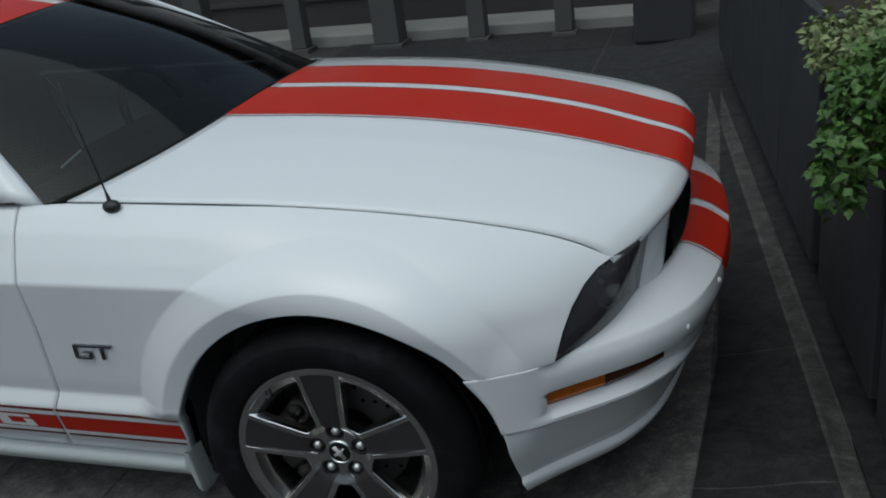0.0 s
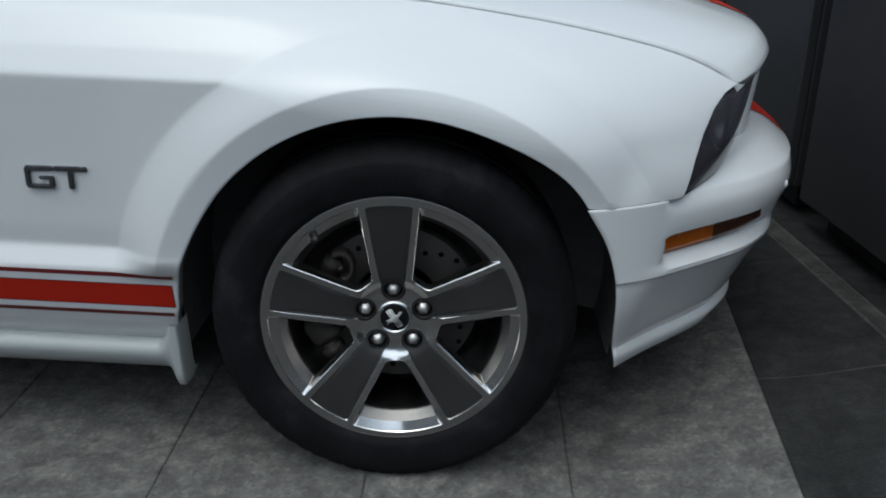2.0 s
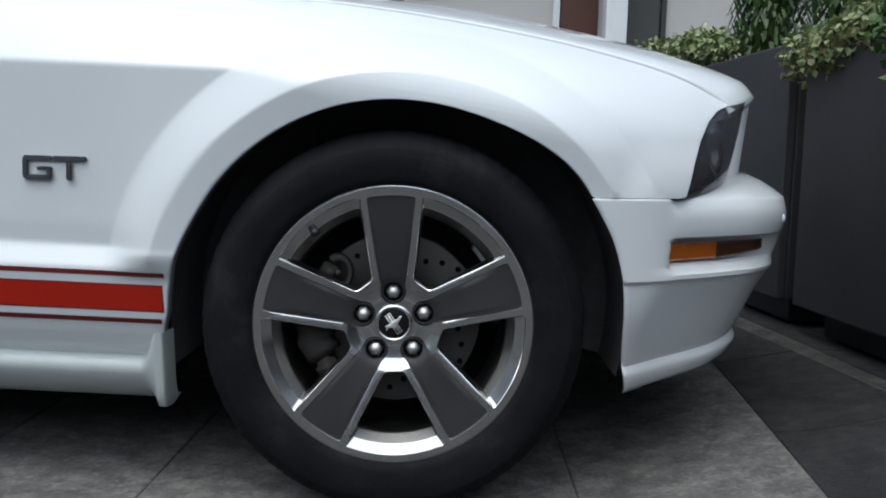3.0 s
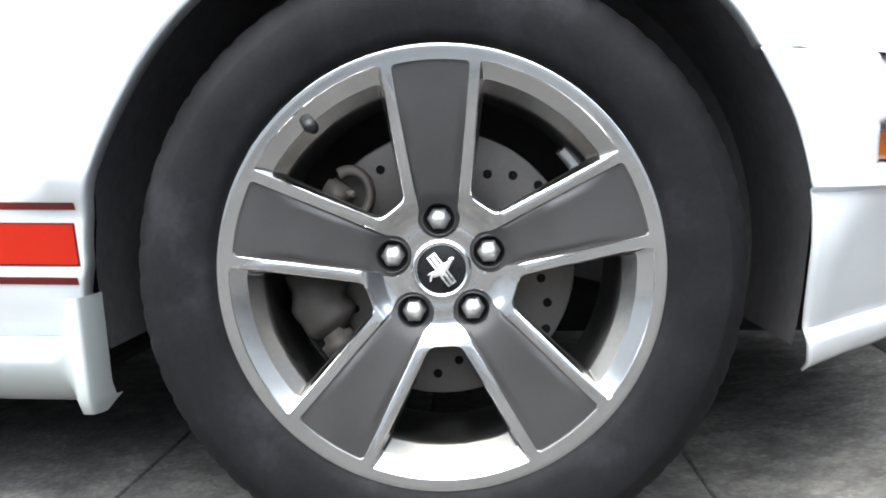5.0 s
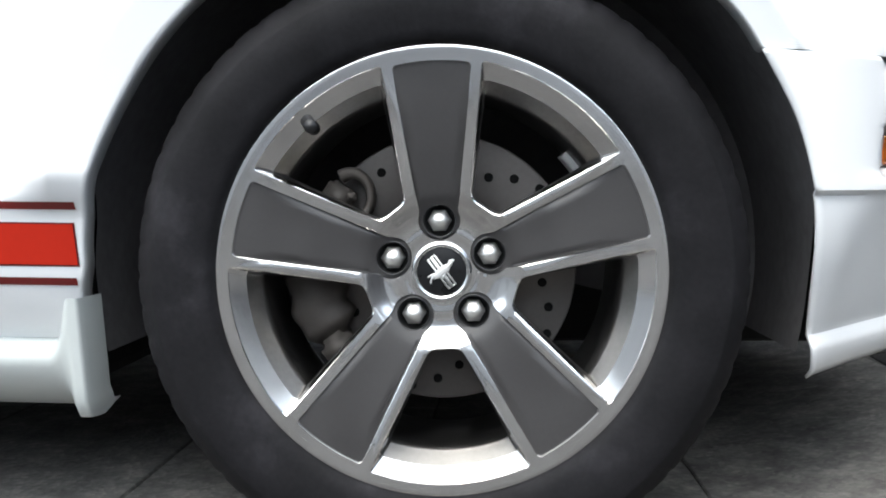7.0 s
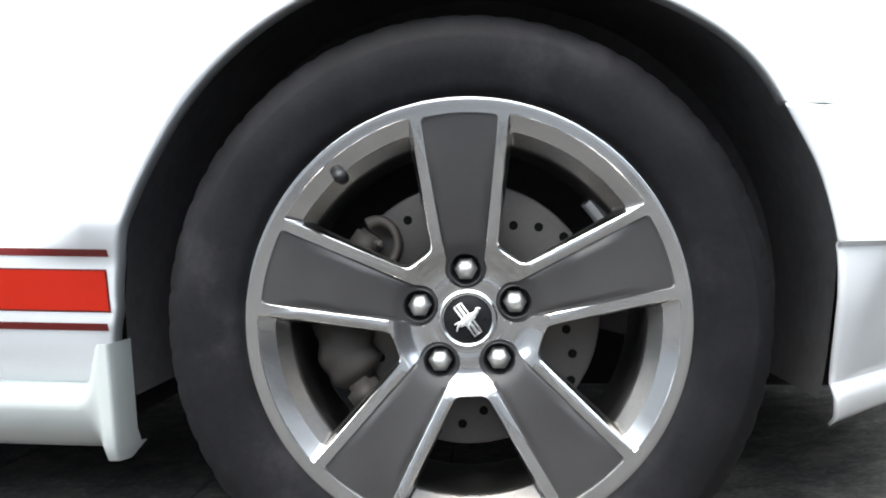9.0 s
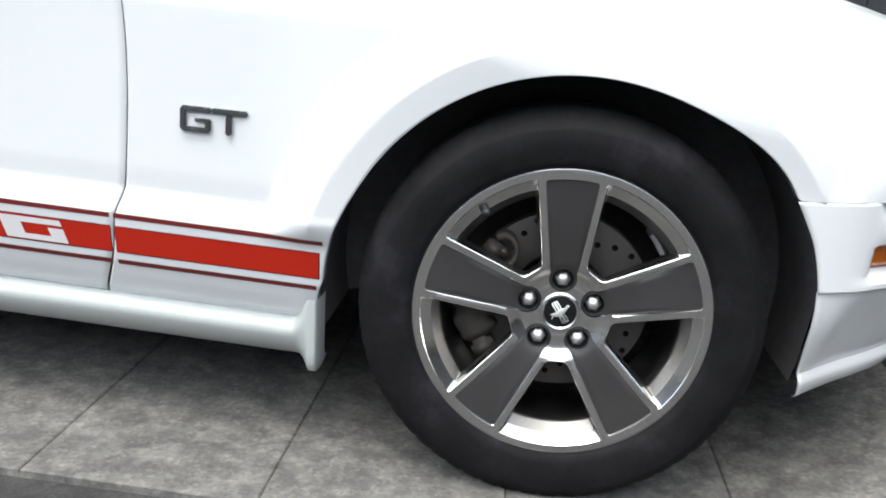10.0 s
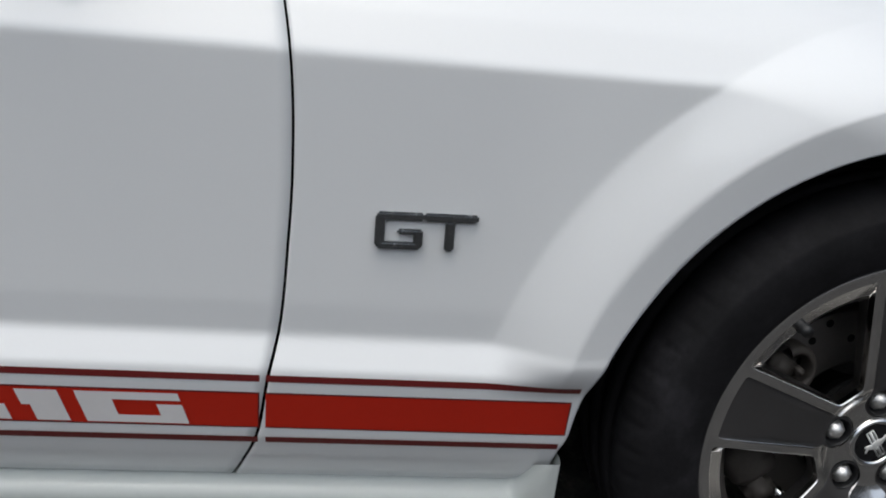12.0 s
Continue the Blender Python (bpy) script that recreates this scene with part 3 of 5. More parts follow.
def reflector_mesh():
    n = Vector((0.85, -0.5, 0.1)).normalized()
    prof = [(0.052, 0.0), (0.055, 0.004), (0.05, 0.006), (0.044, -0.004), (0.030, -0.022), (0.012, -0.032), (0.010, -0.012), (0.0, -0.008)]
    v, f = lathe(prof, 28)
    me = mesh_of("reflector", v, f)
    rot = n.to_track_quat("Y", "Z").to_matrix().to_4x4()
    me.transform(Matrix.Translation((0.628, 0.285, 0.672)) @ rot)
    return me


for mirrored in (False, True):
    put = (lambda me: other_side(me, MID)) if mirrored else (lambda me: me)
    bowl = part("headlight", put(lamp_patch("headlight", 0.075, -0.03)), LAMPBOWL, car, "dark headlight in the wing's front")
    part("lens", put(lamp_patch("lens", 0.004, 0.012)), LENS, bowl, "clear lens")
    part("reflector", put(reflector_mesh()), CHROME, bowl, "chrome reflector")

    def wall_at(u, v):
        t = u * 4
        k = min(int(t), 3)
        g = t - k
        p = (lamp_point(0, g), lamp_point(g, 1), lamp_point(1, 1 - g), lamp_point(1 - g, 0))[k]
        return tuple(p - LAMP_OUT * (0.006 + 0.075 * v))
    part("lamp_surround", put(mesh_of("lamp_surround", *sheet(wall_at, linspace(0, 1, 57), [0, 1]))), LAMPBOWL, bowl)
    # body-coloured bar between lamp and grille
    C2, D2 = Vector((0.762, 0.500, 0.80)), Vector((0.738, 0.474, 0.620))

    def bar_at(u, v):
        a, b = LD.lerp(LC, v), D2.lerp(C2, v)
        p = a.lerp(b, min(max(u, 0), 1))
        back = 0.03 if u < 0 or u > 1 else 0
        return tuple(p + Vector((0.010 * math.sin(math.pi * min(max(u, 0), 1)) - back, 0.004 if u < 0 else 0, 0)))
    solid(part("lamp_bar", put(mesh_of("lamp_bar", *sheet(bar_at, [-1, 0, 0.25, 0.5, 0.75, 1, 2], linspace(-0.06, 0.93, 8)), out=(1, -1, 0))), PAINT, car), 0.004)
grille = part("grille", box_mesh("grille", 0.690, 0.70, 0.44, 1.38, 0.56, 0.80, 0.002), SHADE_AND_TRIM, car, "black grille under the hood's edge")
for i in range(6):
    z = 0.625 + i * 0.027
    part("grille_bar", box_mesh("grille_bar", 0.70, 0.712, 0.45, 1.37, z, z + 0.006, 0.001), BLACK, grille)
part("lower_grille", box_mesh("lower_grille", 0.70, 0.72, 0.62, 1.20, 0.29, 0.42, 0.004), SHADE_AND_TRIM, car)

# ---- doors, rear quarters, skirts ----
def door_mesh():
    def at(u, z):
        x = -1.98 + (door_edge(z) + 1.9784) * u
        z += rake(x) * (0.946 - z) / 0.695
        return x, side_y(x, z), z
    return mesh_of("door", *sheet(at, linspace(0, 0.85, 30) + linspace(0.87, 1, 12), linspace(0.251, 0.946, 170)), out=(0, -1, 0))


def quarter_mesh():
    def at(x, q):
        dx = abs(x - REAR_AXLE)
        zb = 0.251 + rake(x)
        if dx < ARCH:
            zb = max(zb, AXLE_Z + math.sqrt(ARCH * ARCH - dx * dx))
        z = zb + (seam_z(x) - zb) * q
        return x, side_y(x, z), z
    xs = linspace(-3.74, -3.13, 10) + [REAR_AXLE + ARCH * math.sin(radians(a)) for a in range(-90, 91, 4)] + linspace(-2.30, -1.985, 8)
    return mesh_of("rear_quarter", *sheet(at, xs, linspace(0, 1, 44)), out=(0, -1, 0))


SK = [(0.110, 0.2535), (0.080, 0.2515), (0.066, 0.2485), (0.058, 0.2425), (0.0535, 0.235), (0.0525, 0.228), (0.0545, 0.220), (0.066, 0.202), (0.084, 0.186), (0.106, 0.171), (0.134, 0.158), (0.17, 0.156)]


def skirt_mesh():
    def at(x, j):
        y, z = SK[j]
        k = step(x, -0.478, -0.430) ** 1.6
        top = (0.2535 - z) / 0.0975
        z += rake(x)
        zk = 0.306 - top * (0.306 - 0.158)
        yk = 0.020 + 0.022 * top
        if j >= len(SK) - 2:
            yk = 0.05 + 0.02 * (j - len(SK) + 2)
        y, z = y + (yk - y) * k, z + (zk - z) * k
        if x > -0.4198:
            y += 0.004
        if x > -0.4180:
            y += 0.010
        if x > -0.4168:
            y, z = y + 0.045, z + 0.012 * top
        return x, y, z
    xs = linspace(-2.28, -0.5, 16) + linspace(-0.480, -0.429, 22) + [-0.426, -0.423, -0.4205, -0.419, -0.4175, -0.4162]
    return mesh_of("side_skirt", *sheet(at, xs, range(len(SK))), out=(0, -1, 0))


def flank_band(name, x0, x1, z0, z1, mat, parent, lift, label=""):
    def at(x, z):
        z += rake(x)
        return x, side_y(x, z) - lift, z
    return part(name, mesh_of(name, *sheet(at, linspace(x0, x1, 36), linspace(z0, z1, 8)), out=(0, -1, 0)), mat, parent, label)


def flank_stripes(parent, x0, x1):
    flank_band("thin_stripe", x0, x1 + (0.010 if parent is fender else 0), 0.4095, 0.4180, DARKRED, parent, 0.0012, "thin dark red line")
    flank_band("stripe_outline", x0, x1 + (0.004 if parent is fender else 0), 0.3435, 0.3945, DARKRED, parent, 0.0010, "dark outline of the stripe")
    flank_band("side_stripe", x0, x1 + (0.002 if parent is fender else -0.002), 0.3455, 0.3925, RED, parent, 0.0018, "red stripe along the sill")
    flank_band("thin_stripe", x0, x1 - 0.002, 0.3210, 0.3300, DARKRED, parent, 0.0012, "thin dark red line")


door = solid(part("door", door_mesh(), PAINT, car, "white door with a red sill stripe"), 0.005)
flank_stripes(fender, door_edge(0.37) + 0.004, -0.421)
flank_stripes(door, -1.97, door_edge(0.37) - 0.003)


def sill_mark(x0, x1, slots):
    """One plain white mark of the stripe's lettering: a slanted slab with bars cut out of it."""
    def at(u, w):
        z = 0.3475 + 0.0425 * w
        x = x0 + (x1 - x0) * u + 0.012 * (0.5 - w)
        z += rake(x)
        return x, side_y(x, z) - 0.0027, z
    us = linspace(0, 1, 13)
    ws = linspace(0, 1, 9)
    v, f = sheet(at, us, ws)
    keep = []
    for q in f:
        i, j = q[0] // 9, q[0] % 9
        uu, ww = (i + 0.5) / 12, (j + 0.5) / 8
        if not any(a < uu < b and c < ww < d for a, b, c, d in slots):
            keep.append(q)
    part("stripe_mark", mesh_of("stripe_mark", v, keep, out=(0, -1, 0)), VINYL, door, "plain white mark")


sill_mark(-0.985, -0.872, [(0.33, 1.0, 0.62, 0.74), (0.33, 0.72, 0.25, 0.62)])
sill_mark(-1.112, -1.003, [(0.35, 0.62, 0.5, 1.0), (0.38, 0.65, 0.0, 0.5)])
sill_mark(-1.245, -1.128, [(0.42, 0.60, 0.5, 0.74), (0.36, 0.64, 0.0, 0.25), (0.0, 0.2, 0.5, 1.0), (0.8, 1.0, 0.5, 1.0)])
sill_mark(-1.37, -1.262, [(0.0, 0.34, 0.0, 0.62), (0.66, 1.0, 0.0, 0.62)])
sill_mark(-1.495, -1.385, [(0.34, 1.0, 0.62, 0.74), (0.0, 0.66, 0.25, 0.37)])
sill_mark(-1.625, -1.512, [(0.34, 0.66, 0.37, 1.0)])
sill_mark(-1.775, -1.642, [(0.28, 0.42, 0.0, 0.5), (0.58, 0.74, 0.0, 0.5)])
part("door", other_side(door.data, MID), PAINT, car)
quarter = solid(part("rear_quarter", quarter_mesh(), PAINT, car), 0.005)
part("rear_quarter", other_side(quarter.data, MID), PAINT, car)
skirt = part("side_skirt", skirt_mesh(), SKIRT, car, "white plastic skirt under the door")
part("side_skirt", other_side(skirt.data, MID), SKIRT, car)


# near-black sheet behind the panels, shade put into the shut lines as colour
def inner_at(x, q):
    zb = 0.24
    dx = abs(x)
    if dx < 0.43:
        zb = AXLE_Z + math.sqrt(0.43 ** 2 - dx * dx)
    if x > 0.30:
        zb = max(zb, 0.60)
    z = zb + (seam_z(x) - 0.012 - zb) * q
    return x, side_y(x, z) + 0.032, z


inner = mesh_of("shut_line_shade", *sheet(inner_at, linspace(-1.2, 0.52, 66), linspace(0, 1, 30)), out=(0, -1, 0))
part("shut_line_shade", inner, SHADE_AND_TRIM, car)
part("shut_line_shade", other_side(inner, MID), SHADE_AND_TRIM, car)


# near-black strip under the hood seam, drawn in as the seam's shade
def seam_shade_at(x, q):
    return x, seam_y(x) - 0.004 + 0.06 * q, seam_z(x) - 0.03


part("hood_seam_shade", mesh_of("hood_seam_shade", *sheet(seam_shade_at, linspace(-0.72, 0.64, 40), [0, 0.5, 1])), SHADE_AND_TRIM, car)
part("hood_seam_shade", mesh_of("hood_seam_shade", *sheet(lambda x, q: (seam_shade_at(x, q)[0], 2 * MID - seam_shade_at(x, q)[1], seam_shade_at(x, q)[2]), linspace(-0.72, 0.64, 40), [0, 0.5, 1])), SHADE_AND_TRIM, car)
part("underbody", box_mesh("underbody", -3.6, -0.45, 0.16, 1.66, 0.18, 0.27, 0.02), UNDER, car, "dark underside")
part("engine_bay", box_mesh("engine_bay", -0.6, 0.66, 0.36, 1.46, 0.20, 0.74, 0.02), UNDER, car, "dark engine bay")


# ---- wheel wells ----
def well_mesh(cx):
    def at(a, y):
        r = 0.432
        s = math.sin(radians(a))
        back = 0.10 * step(-s, -0.55, 0.1) if math.cos(radians(a)) > 0 else 0.09 * step(-s, -0.45, -0.12)
        return cx + r * math.cos(radians(a)), max(y, 0.012 + back), AXLE_Z + r * s
    v, f = sheet(at, linspace(-14, 194, 60), [0.0, 0.125, 0.2, 0.33])
    k = len(v)
    rim = linspace(-14, 194, 60)
    v += [at(a, 0.33) for a in rim] + [(cx, 0.33, AXLE_Z)]
    f += [(k + i, k + i + 1, k + 60) for i in range(59)]
    return mesh_of("wheel_well", v, f)


front_well = well_mesh(0.0)
rear_well = well_mesh(REAR_AXLE)
for me in (front_well, rear_well, other_side(front_well, MID), other_side(rear_well, MID)):
    part("wheel_well", me, LINER, car, "black wheel-arch liner, greyed to stand for camera glare")

# ---- wheels ----
TURN = radians(2.2)
RIM_EDGE, FACE = 0.2335, spline((0.0, 0.034), (0.045, 0.033), (0.059, 0.0322), (0.066, 0.0305), (0.084, 0.0215), (0.093, 0.0194), (0.15, 0.0132), (0.2335, 0.0062), (0.26, 0.0050))


def face_y(x, z):
    """The dished face, with a low turned step round the hub."""
    r = math.hypot(x, z)
    return FACE(r) - 0.0002 * step(r, 0.0405, 0.0415) * (1 - step(r, 0.0500, 0.0510))


def rounded(points, radius, steps=4):
    """A closed outline with its corners rounded."""
    out, n = [], len(points)
    for i in range(n):
        p0, p, p1 = Vector(points[i - 1]), Vector(points[i]), Vector(points[(i + 1) % n])
        a, b = (p0 - p), (p1 - p)
        r = min(radius, a.length * 0.45, b.length * 0.45)
        q0, q1 = p + a.normalized() * r, p + b.normalized() * r
        for k in range(steps + 1):
            t = k / steps
            out.append(tuple((q0 * (1 - t) ** 2 + p * 2 * t * (1 - t) + q1 * t * t)))
    return out


def turned(points, a):
    c, s = math.cos(a), math.sin(a)
    return [(x * c - y * s, x * s + y * c) for x, y in points]


def window_outline(k, off, rim=RIM_EDGE):
    """The opening between two spokes; off grows it."""
    def corner(l, w, side):
        a = radians(36) * side
        # along the spoke by l, towards the opening by w
        return (l * math.cos(a) + w * math.sin(a) * side, l * math.sin(a) - w * math.cos(a) * side)
    w0, w1 = 0.0365 - off, 0.0555 - off
    r1 = rim + off
    l1 = math.sqrt(r1 * r1 - w1 * w1)
    inner_a, inner_b = corner(0.080 - off, w0, 1), corner(0.080 - off, w0, -1)
    outer_a, outer_b = corner(l1, w1, 1), corner(l1, w1, -1)
    a0, a1 = math.atan2(outer_b[1], outer_b[0]), math.atan2(outer_a[1], outer_a[0])
    arc = [(r1 * math.cos(a0 + (a1 - a0) * i / 14), r1 * math.sin(a0 + (a1 - a0) * i / 14)) for i in range(1, 14)]
    pts = rounded([inner_b, outer_b] + arc + [outer_a, inner_a], 0.008, 3)
    return turned(pts, radians(90 - 36 - 72 * k) + TURN)


def insert_outline(k, off=0.0):
    """The grey panel on a spoke, which runs in round the wheel nut."""
    r1 = 0.2310 - off
    w1, w0 = 0.0430 - off, 0.0255 - off
    pts = []
    a1 = math.asin(w1 / r1)
    for i in range(9):
        a = -a1 + 2 * a1 * i / 8
        pts.append((r1 * math.cos(a), r1 * math.sin(a)))
    for i in range(9):
        a = radians(62 + 236 * i / 8)
        rr = 0.0225 - off
        pts.append((0.0575 + rr * math.cos(a) * 1.0, rr * math.sin(a) * 1.08))
    pts = rounded(pts, 0.003, 1)
    return turned(pts, radians(90 - 72 * k) + TURN)


def circle_outline(cx, cy, r, n):
    return [(cx + r * math.cos(2 * math.pi * i / n), cy + r * math.sin(2 * math.pi * i / n)) for i in range(n)]


def inside(pt, poly):
    x, y = pt
    hit = False
    j = len(poly) - 1
    for i in range(len(poly)):
        xi, yi = poly[i]
        xj, yj = poly[j]
        if (yi > y) != (yj > y) and x < (xj - xi) * (y - yi) / (yj - yi) + xi:
            hit = not hit
        j = i
    return hit


def nut_place(k):
    a = radians(90 - 72 * k) + TURN
    return 0.05715 * math.cos(a), 0.05715 * math.sin(a)


def wheel_face():
    """The polished face: a dished disc with the openings, panels and nut pockets left out, and their walls."""
    wins = [window_outline(k, 0.0011) for k in range(5)]
    panels = [insert_outline(k) for k in range(5)]
    pockets = [circle_outline(*nut_place(k), 0.0185, 24) for k in range(5)]
    hub = circle_outline(0, 0, 0.031, 40)
    outer = circle_outline(0, 0, 0.2385, 144)
    pts, edges = [], []
    for loop in wins + panels + pockets + [hub, outer]:
        b = len(pts)
        pts += [Vector(p) for p in loop]
        edges += [(b + i, b + (i + 1) % len(loop)) for i in range(len(loop))]
    for r in (0.0375, 0.0405, 0.0415, 0.0458, 0.0500, 0.0510, 0.059, 0.063, 0.066, 0.070, 0.075, 0.080, 0.084, 0.088, 0.093, 0.10, 0.13, 0.16, 0.19, 0.215):
        pts += [Vector(p) for p in circle_outline(0, 0, r, 90)]
    vs, _, fs, *_ = delaunay_2d_cdt(pts, edges, [], 0, 1e-6)
    verts = [(v.x, face_y(v.x, v.y), v.y) for v in vs]
    faces, panel_faces = [], [[] for _ in range(5)]
    for f in fs:
        c = (sum(vs[i].x for i in f) / 3, sum(vs[i].y for i in f) / 3)
        if math.hypot(*c) > 0.2385 or inside(c, hub) or any(inside(c, w) for w in wins) or any(inside(c, p) for p in pockets):
            continue
        k = next((k for k in range(5) if inside(c, panels[k])), None)
        if k is None:
            faces.append(tuple(f))
        else:
            panel_faces[k].append(tuple(f))

    dusty = []

    def ring(loops):
        b, n = len(verts), len(loops[0])
        for loop in loops:
            verts.extend(loop)
        for i in range(len(loops) - 1):
            for j in range(n):
                q = (j + 1) % n
                if i == 2:
                    dusty.append(len(faces))
                faces.append((b + i * n + j, b + i * n + q, b + (i + 1) * n + q, b + (i + 1) * n + j))
    for k in range(5):
        a, m, d = wins[k], window_outline(k, 0.0), window_outline(k, -0.0016, 0.2055)
        ring([[(x, face_y(x, z), z) for x, z in a], [(x, face_y(x, z) + 0.0014, z) for x, z in m],
              [(x * 0.42 + u * 0.58, face_y(x, z) + 0.0100, z * 0.42 + w * 0.58) for (x, z), (u, w) in zip(m, d)],
              [(x, face_y(x, z) + 0.024, z) for x, z in d]])
        p, q = panels[k], insert_outline(k, 0.0012)
        ring([[(x, face_y(x, z), z) for x, z in p], [(x, face_y(x, z) + 0.0022, z) for x, z in q]])
    # outer lip of the rim
    prof = [(0.2385, face_y(0.2385, 0)), (0.2430, 0.0055), (0.2465, 0.0053), (0.2482, 0.0058), (0.2492, 0.0074), (0.2498, 0.010), (0.2498, 0.018), (0.2440, 0.022)]
    b = len(verts)
    lv, lf = lathe(prof, 144)
    verts.extend(lv)
    faces.extend(tuple(i + b for i in f) for f in lf)
    me = mesh_of("wheel", verts, faces, out=(0, -1, 0))
    me.materials.append(ALLOY)
    me.materials.append(BARREL)
    for k in dusty:
        me.polygons[k].material_index = 1
    bm = bmesh.new()
    bm.from_mesh(me)
    bmesh.ops.remove_doubles(bm, verts=bm.verts, dist=0.00015)
    bmesh.ops.recalc_face_normals(bm, faces=bm.faces)
    for e in bm.edges:
        if len(e.link_faces) == 2:
            e.smooth = e.calc_face_angle(0) < radians(24)
    bm.to_mesh(me)
    bm.free()
    me.polygons.foreach_set("use_smooth", [True] * len(me.polygons))
    inserts = []
    for k in range(5):
        used = sorted({i for f in panel_faces[k] for i in f})
        at = {i: n for n, i in enumerate(used)}
        pv = [(vs[i].x, face_y(vs[i].x, vs[i].y) + 0.0020, vs[i].y) for i in used]
        inserts.append(mesh_of("spoke_panel", pv, [tuple(at[i] for i in f) for f in panel_faces[k]], out=(0, -1, 0)))
    return me, inserts


def tyre_mesh():
    prof = [(0.2430, 0.020), (0.2475, 0.010), (0.2500, 0.0015), (0.2530, -0.0030), (0.2580, -0.0058), (0.2615, -0.0072), (0.2645, -0.0080), (0.2680, -0.0088),
            (0.276, -0.0105), (0.289, -0.0125), (0.301, -0.0118), (0.310, -0.0098), (0.3115, -0.0094), (0.314, -0.0084), (0.3155, -0.0072), (0.323, -0.001), (0.3310, 0.008),
            (0.3375, 0.0175), (0.3415, 0.028), (0.3438, 0.042), (0.3448, 0.062), (0.3370, 0.064), (0.3370, 0.072), (0.3450, 0.074), (0.3452, 0.106), (0.3370, 0.108), (0.3370, 0.118),
            (0.3452, 0.120), (0.3450, 0.152), (0.3370, 0.154), (0.3370, 0.162), (0.3446, 0.165), (0.343, 0.195), (0.334, 0.215), (0.310, 0.228), (0.275, 0.230), (0.245, 0.215)]
    n = 480
    verts, faces = lathe(prof, n)
    m = len(prof)
    out = []
    for i, (x, y, z) in enumerate(verts):
        seg, j = i // m, i % m
        if 16 <= j <= 20 and seg % 8 in (0, 1):
            k = 1 - (0.0014 if j > 17 else 0.0010) / math.hypot(x, z)
            x, z, y = x * k, z * k, y + (0.0012 if j <= 17 else 0)
        # the foot of the tyre spreads on the ground
        if z < -AXLE_Z + 0.02:
            y -= 0.004 * step(-z, AXLE_Z - 0.02, AXLE_Z) if j < 20 else 0
        out.append((x, y, max(z, -AXLE_Z / 1.01)))
    return mesh_of("tyre", out, faces)


def nut_mesh():
    prof = [(0.0145, 0.022), (0.0145, 0.016), (0.0128, 0.0145), (0.0124, 0.0005), (0.0100, -0.0012), (0.0084, -0.0040), (0.0048, -0.0068), (0.0004, -0.0076)]
    v, f = lathe(prof, 24)
    six = []
    for i, (x, y, z) in enumerate(v):
        if i % len(prof) in (2, 3):
            a = math.atan2(z, x)
            k = 0.93 / max(0.01, math.cos((a % (math.pi / 3)) - math.pi / 6))
            x, z = x * k, z * k
        six.append((x, y, z))
    return mesh_of("wheel_nut", six, f)


def pocket_mesh():
    v, f = lathe([(0.0196, 0.0006), (0.0188, -0.0002), (0.0180, 0.0004), (0.0172, 0.004), (0.0165, 0.018), (0.0004, 0.019)], 28)
    return mesh_of("nut_pocket", v, f)


def cap_mesh():
    v, f = lathe([(0.0345, 0.0362), (0.0340, 0.0318), (0.0322, 0.0292), (0.0300, 0.0288), (0.0276, 0.0305), (0.0268, 0.0322)], 48)
    return mesh_of("centre_cap", v, f)


def cap_dome_mesh():
    v, f = lathe([(0.0270, 0.0322), (0.0200, 0.0306), (0.0100, 0.0296), (0.0003, 0.0292)], 40)
    return mesh_of("cap_face", v, f)


def emblem_mesh():
    """Plain raised shapes: a slanted ribbon of three bars crossed by a bent blob with a thin tail."""
    bm = bmesh.new()
    tilt = Matrix.Rotation(radians(-36), 4, "Y")
    for dx, w in ((-0.0046, 0.0022), (0.0, 0.0040), (0.0046, 0.0022)):
        bmesh.ops.create_cube(bm, size=1, matrix=Matrix.Translation((0, 0.0290, 0)) @ tilt @ Matrix.Translation((dx, 0, 0)) @ Matrix.Diagonal((w, 0.0022, 0.041, 1)))
    for dz in (-0.0198, 0.0198):
        bmesh.ops.create_cube(bm, size=1, matrix=Matrix.Translation((0, 0.0291, 0)) @ tilt @ Matrix.Translation((0, 0, dz)) @ Matrix.Diagonal((0.0114, 0.002, 0.0016, 1)))
    bmesh.ops.bevel(bm, geom=list(bm.edges), offset=0.0005, segments=2, affect="EDGES")
    for px, pz, ang, ln, wd in ((0.0005, 0.0005, 40, 0.0115, 0.0052), (-0.0065, -0.0045, 22, 0.0062, 0.0036), (0.0085, 0.0078, 52, 0.0062, 0.0026),
                                (0.0112, 0.0125, 12, 0.0036, 0.0019), (-0.0112, -0.0085, 76, 0.0056, 0.0013), (-0.0118, -0.0040, 30, 0.0048, 0.0012),
                                (0.0020, -0.0050, 65, 0.0046, 0.0013)):
        bmesh.ops.create_uvsphere(bm, u_segments=14, v_segments=8, radius=1, matrix=Matrix.Translation((px, 0.0280, pz)) @ Matrix.Rotation(radians(-ang), 4, "Y") @ Matrix.Diagonal((ln, 0.0016, wd, 1)))
    return mesh_from(bm, "cap_emblem")


def barrel_mesh():
    v, f = lathe([(0.2075, 0.0305), (0.2040, 0.0320), (0.2008, 0.044), (0.1990, 0.080), (0.1990, 0.15), (0.210, 0.20), (0.236, 0.215)], 120)
    return mesh_of("barrel", v, f)


def hub_shade_mesh():
    """Near-black bowl round the hub, colouring in the shade between face and brake."""
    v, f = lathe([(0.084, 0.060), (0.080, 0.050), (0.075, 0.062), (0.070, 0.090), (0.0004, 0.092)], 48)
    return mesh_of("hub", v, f)


